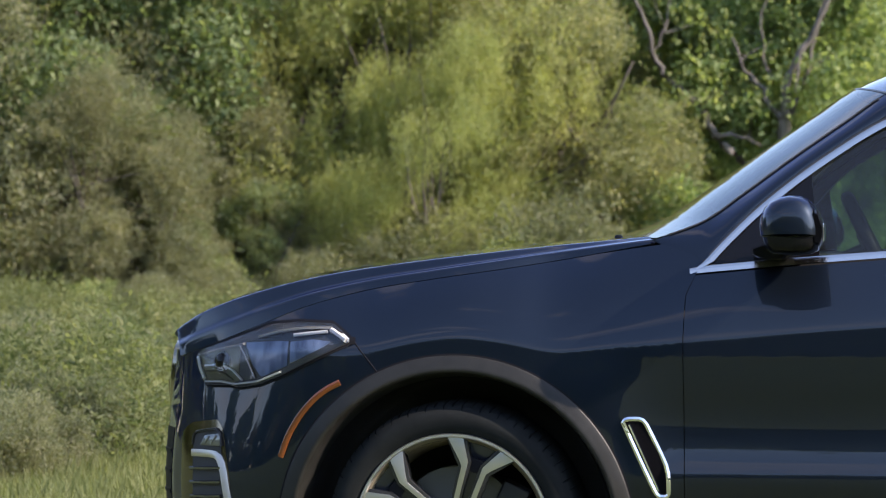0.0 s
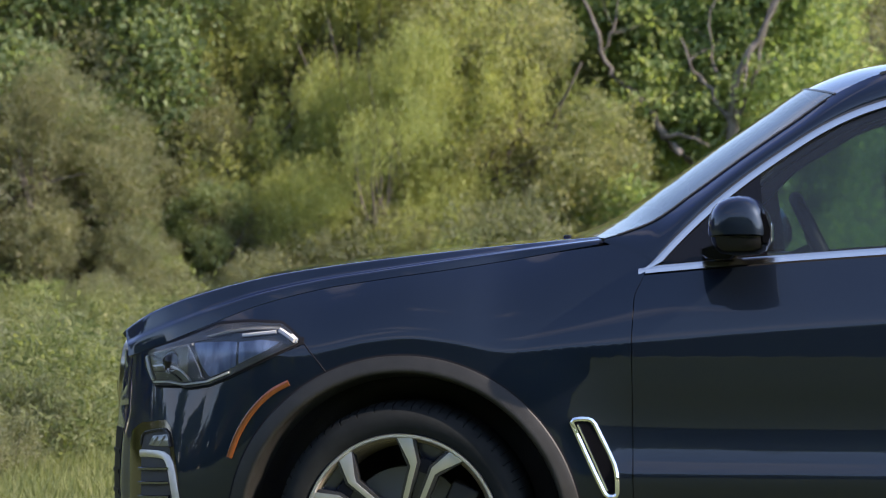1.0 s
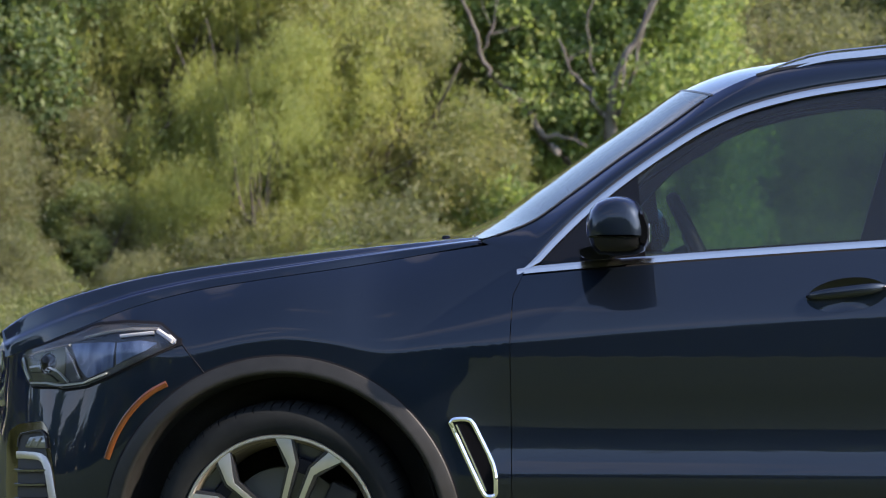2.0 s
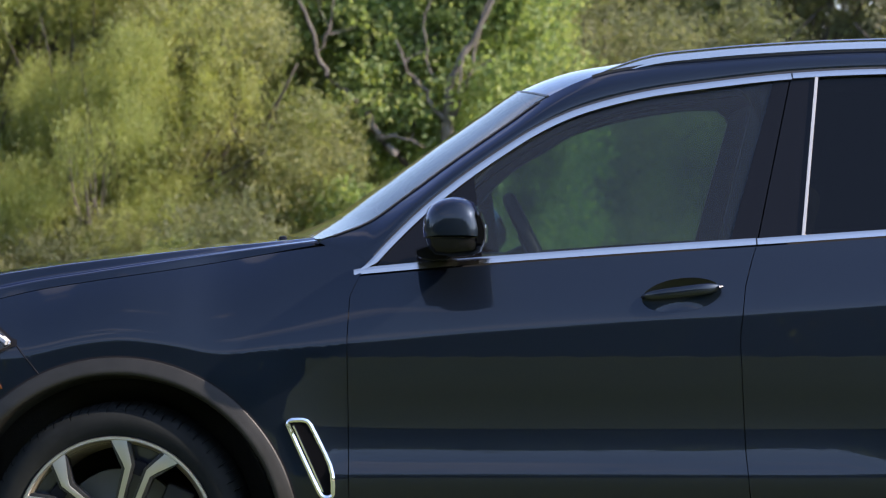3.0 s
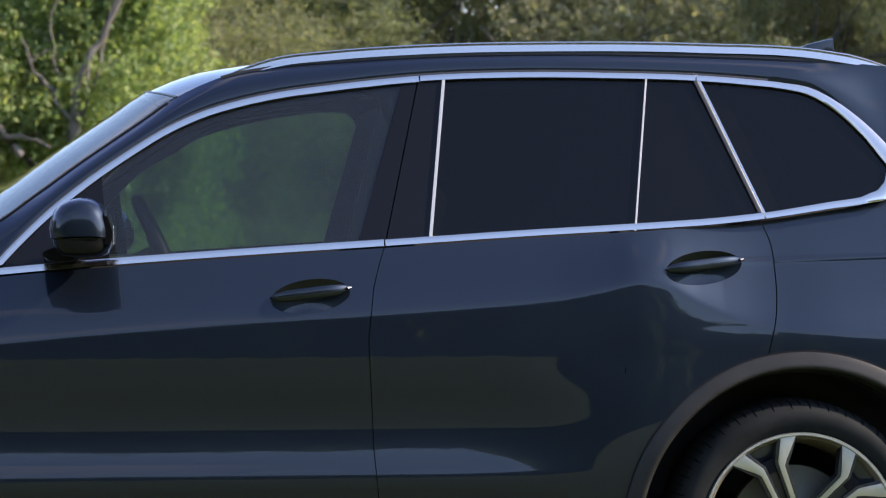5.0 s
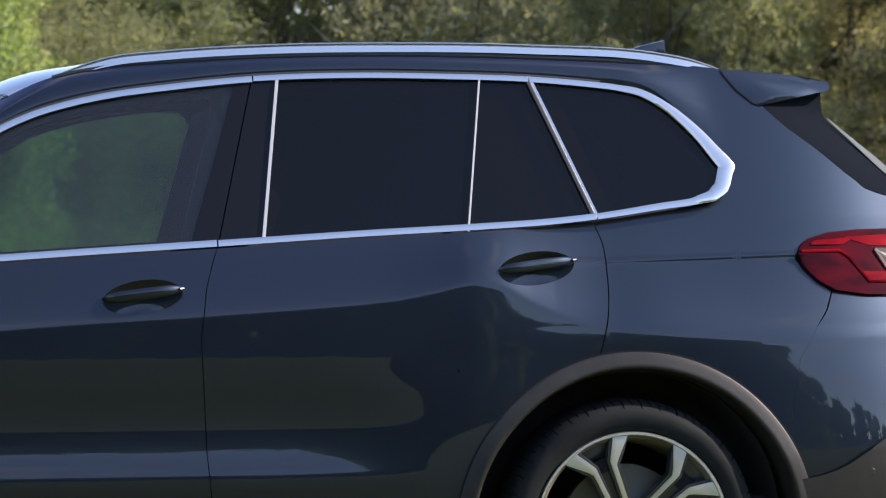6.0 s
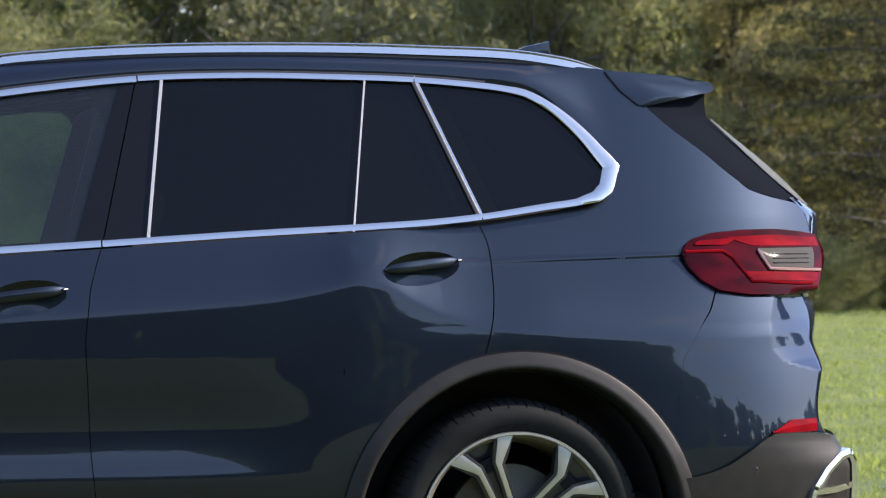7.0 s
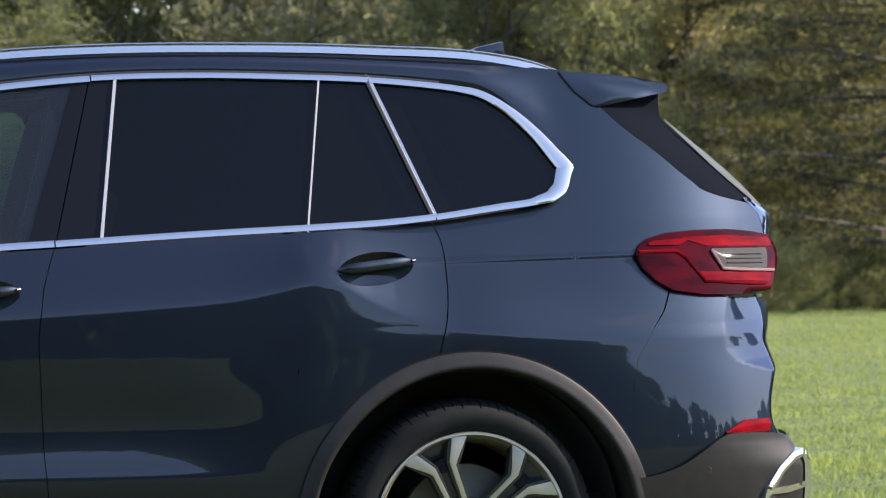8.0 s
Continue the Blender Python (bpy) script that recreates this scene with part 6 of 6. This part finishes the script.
def small_things():
    sweep("antenna_fin", [(3.155, 0, 1.756), (3.20, 0, 1.776), (3.25, 0, 1.790), (3.285, 0, 1.800), (3.290, 0, 1.756)], [(0.014, -0.02), (0.010, 0.006), (0.0, 0.012), (-0.010, 0.006), (-0.014, -0.02)], PAINT, car, 1, up=(0, 0, 1))
    out = [(3.125, 1.745), (3.16, 1.806), (3.22, 1.830), (3.298, 1.848), (3.312, 1.745)]
    bm = slab(out, 0.044, lambda u, v, d: (u, -0.022 + d, v), 0.008)
    part_bm("antenna", bm, PAINT, car)
    # wiper arm and washer jet at the screen's foot
    sweep("wiper_arm", [(0.47, -0.40, 1.196), (0.48, -0.20, 1.208), (0.50, 0.1, 1.216)], [(0.008, -0.006), (0.008, 0.008), (-0.008, 0.008), (-0.008, -0.006)], TRIMBLACK, car, 1, up=(0, 0, 1))
    part_bm("wiper_pivot", block((0.024, 0.024, 0.018), (0.425, -0.50, 1.212), 0.007), BLACK, car)
    part_bm("cowl", block((0.22, 1.36, 0.04), (0.53, 0, 1.165), 0.012), TRIMBLACK, car)
    # seal between windscreen and roof
    sweep("header_seal", [(1.215 - 0.11 * (1 - v * v), v * float(roof_half(1.215)), float(roof_edge(1.215)) + 0.040 * (1 - v * v) + 0.002) for v in np.linspace(-1, 1, 41)], [(0.004, -0.004), (0.004, 0.002), (-0.004, 0.002), (-0.004, -0.004)], TRIMBLACK, car, 1, up=(-0.5, 0, 1))
    # seals at the foot of the windscreen pillar
    for side in (1, -1):
        sweep("screen_moulding", [(float(q), -float(roof_half(q) + 0.002), float(roof_edge(q)) + 0.003) for q in np.linspace(0.60, 1.19, 30)], [(0.002, -0.003), (0.002, 0.0005), (-0.002, 0.0005), (-0.002, -0.003)], TRIMBLACK, car, side)


def cabin_inside():
    """Dark floor, dashboard, seats, steering wheel and pillars behind the glass."""
    part_bm("cabin_floor", block((3.0, 1.5, 0.06), (2.2, 0, 0.42), 0.02), CABIN, car)
    part_bm("underbody", block((4.2, 1.5, 0.10), (1.5, 0, 0.30), 0.03), DARK, car)
    part_bm("firewall", block((0.10, 1.5, 0.75), (0.62, 0, 0.78), 0.02), CABIN, car)
    part_bm("dashboard", block((0.50, 1.42, 0.22), (0.90, 0, 1.055), 0.06), CABIN, car)
    x = np.linspace(1.28, 3.40, 20)
    v = np.linspace(-1, 1, 9)
    P = np.array([[(q, w * float(roof_half(q)) * 0.98, float(roof_edge(q)) - 0.035) for w in v] for q in x])
    shell("headliner", P, CABIN, car, 1, None, 0.0)
    part_bm("luggage_cover", block((0.9, 1.3, 0.03), (3.35, 0, 1.10), 0.01), CABIN, car)
    for y in (-0.38, 0.38):
        root = group_part("front_seat", "dark leather front seat")
        part_bm("cushion", block((0.52, 0.50, 0.16), (1.52, y, 0.74), 0.05), CABIN, root)
        part_bm("backrest", block((0.14, 0.50, 0.66), (1.86, y, 1.05), 0.05, (0, 16, 0)), CABIN, root)
        part_bm("headrest", block((0.10, 0.27, 0.17), (1.98, y, 1.46), 0.04, (0, 10, 0)), CABIN, root)
    bench = group_part("rear_bench", "dark leather rear seats")
    part_bm("cushion", block((0.5, 1.3, 0.18), (2.45, 0, 0.74), 0.05), CABIN, bench)
    part_bm("backrest", block((0.14, 1.3, 0.62), (2.78, 0, 1.02), 0.05, (0, 14, 0)), CABIN, bench)
    for y in (-0.42, 0, 0.42):
        part_bm("headrest", block((0.10, 0.26, 0.15), (2.88, y, 1.40), 0.04, (0, 10, 0)), CABIN, bench)
    wheel_root = group_part("steering_wheel", "black steering wheel")
    bm = bmesh.new()
    ring = 48
    loops = []
    for k in range(ring):
        a = 2 * math.pi * k / ring
        loops.append([bm.verts.new(((0.185 + 0.018 * math.cos(b)) * math.cos(a), (0.185 + 0.018 * math.cos(b)) * math.sin(a), 0.020 * math.sin(b))) for b in np.linspace(0, 2 * math.pi, 13)[:-1]])
    for k in range(ring):
        for j in range(12):
            bm.faces.new((loops[k][j], loops[(k + 1) % ring][j], loops[(k + 1) % ring][(j + 1) % 12], loops[k][(j + 1) % 12]))
    m = pose(1.176, -0.37, 1.164, 0, 64, 0)
    bm.transform(m)
    bmesh.ops.recalc_face_normals(bm, faces=bm.faces)
    part_bm("wheel_rim", bm, PLASTIC, wheel_root)
    bm = block((0.15, 0.34, 0.03), (0, 0, -0.01), 0.012)
    bm.transform(m)
    part_bm("wheel_hub", bm, CABIN, wheel_root)
    bm = block((0.09, 0.09, 0.32), (0, 0, -0.17), 0.03)
    bm.transform(m)
    part_bm("column", bm, CABIN, wheel_root)
    for side in (1, -1):
        # inner frames round the front window: pillar trim, door top and roof lining
        quads = [((1.69, 1.16), (1.815, 1.63), (1.98, 1.70), (1.93, 1.16)), ((2.50, 1.18), (2.56, 1.70), (2.80, 1.70), (3.0, 1.20))]
        for q in quads:
            bm = slab(list(q), 0.05, lambda u, v, d: (u, -(float(cabin(v)) - 0.03 - d) * side, v), 0.01)
            part_bm("pillar_trim", bm, CABIN, car)
        xs = np.linspace(0.80, 1.88, 40)
        inner = smooth_line([(0.80, 1.17), (0.90, 1.262), (0.989, 1.358), (1.082, 1.447), (1.174, 1.500), (1.310, 1.577), (1.485, 1.628), (1.62, 1.642), (1.73, 1.645), (1.78, 1.637), (1.803, 1.61), (1.83, 1.53), (1.90, 1.30)])
        P = np.array([[(x, -(float(cabin(z)) - 0.03), z) for z in np.linspace(float(inner(x)), max(float(glass_top(x)) + 0.01, float(inner(x)) + 0.01), 5)] for x in xs])
        shell("window_frame", P, PLASTIC, car, side, None, 0.02)
        P = np.array([[(x, -(min(float(cabin(z)), 0.87) - 0.03), z) for z in np.linspace(0.5 if x < 2.4 else 1.0, float(belt(x)) + 0.004, 5)] for x in np.linspace(0.70, 3.2, 40)])
        shell("door_lining", P, CABIN, car, side, None, 0.02)


for side in (1, -1):
    windows(side)
    roof_rail(side)
    front_bumper(side)
    headlight(side)
    corner_intake(side)
    kidney(side)
    side_marker(side)
    fender_vent(side)
    for xw in (0.0, WHEELBASE):
        cladding(side, xw)
        liner(side, xw)
    wheel(side, 0.0, 71)
    wheel(side, WHEELBASE, 114)
    rear_bumper(side)
    tail_light(side)
    mirror(side)
    handle(side, 1.478, 1.702, 1.030, 1.083)
    handle(side, 2.596, 2.830, 1.107, 1.155)
    bm = slab([(0.49, 0.22), (2.49, 0.22), (2.49, 0.345), (0.49, 0.345)], 0.05, lambda u, v, d: (u, (-0.985 + 0.1 * (0.345 - v) + d) * side, v), 0.008)
    part_bm("sill", bm, CLADDING, car)
lower_grille()
tailgate()
small_things()
cabin_inside()
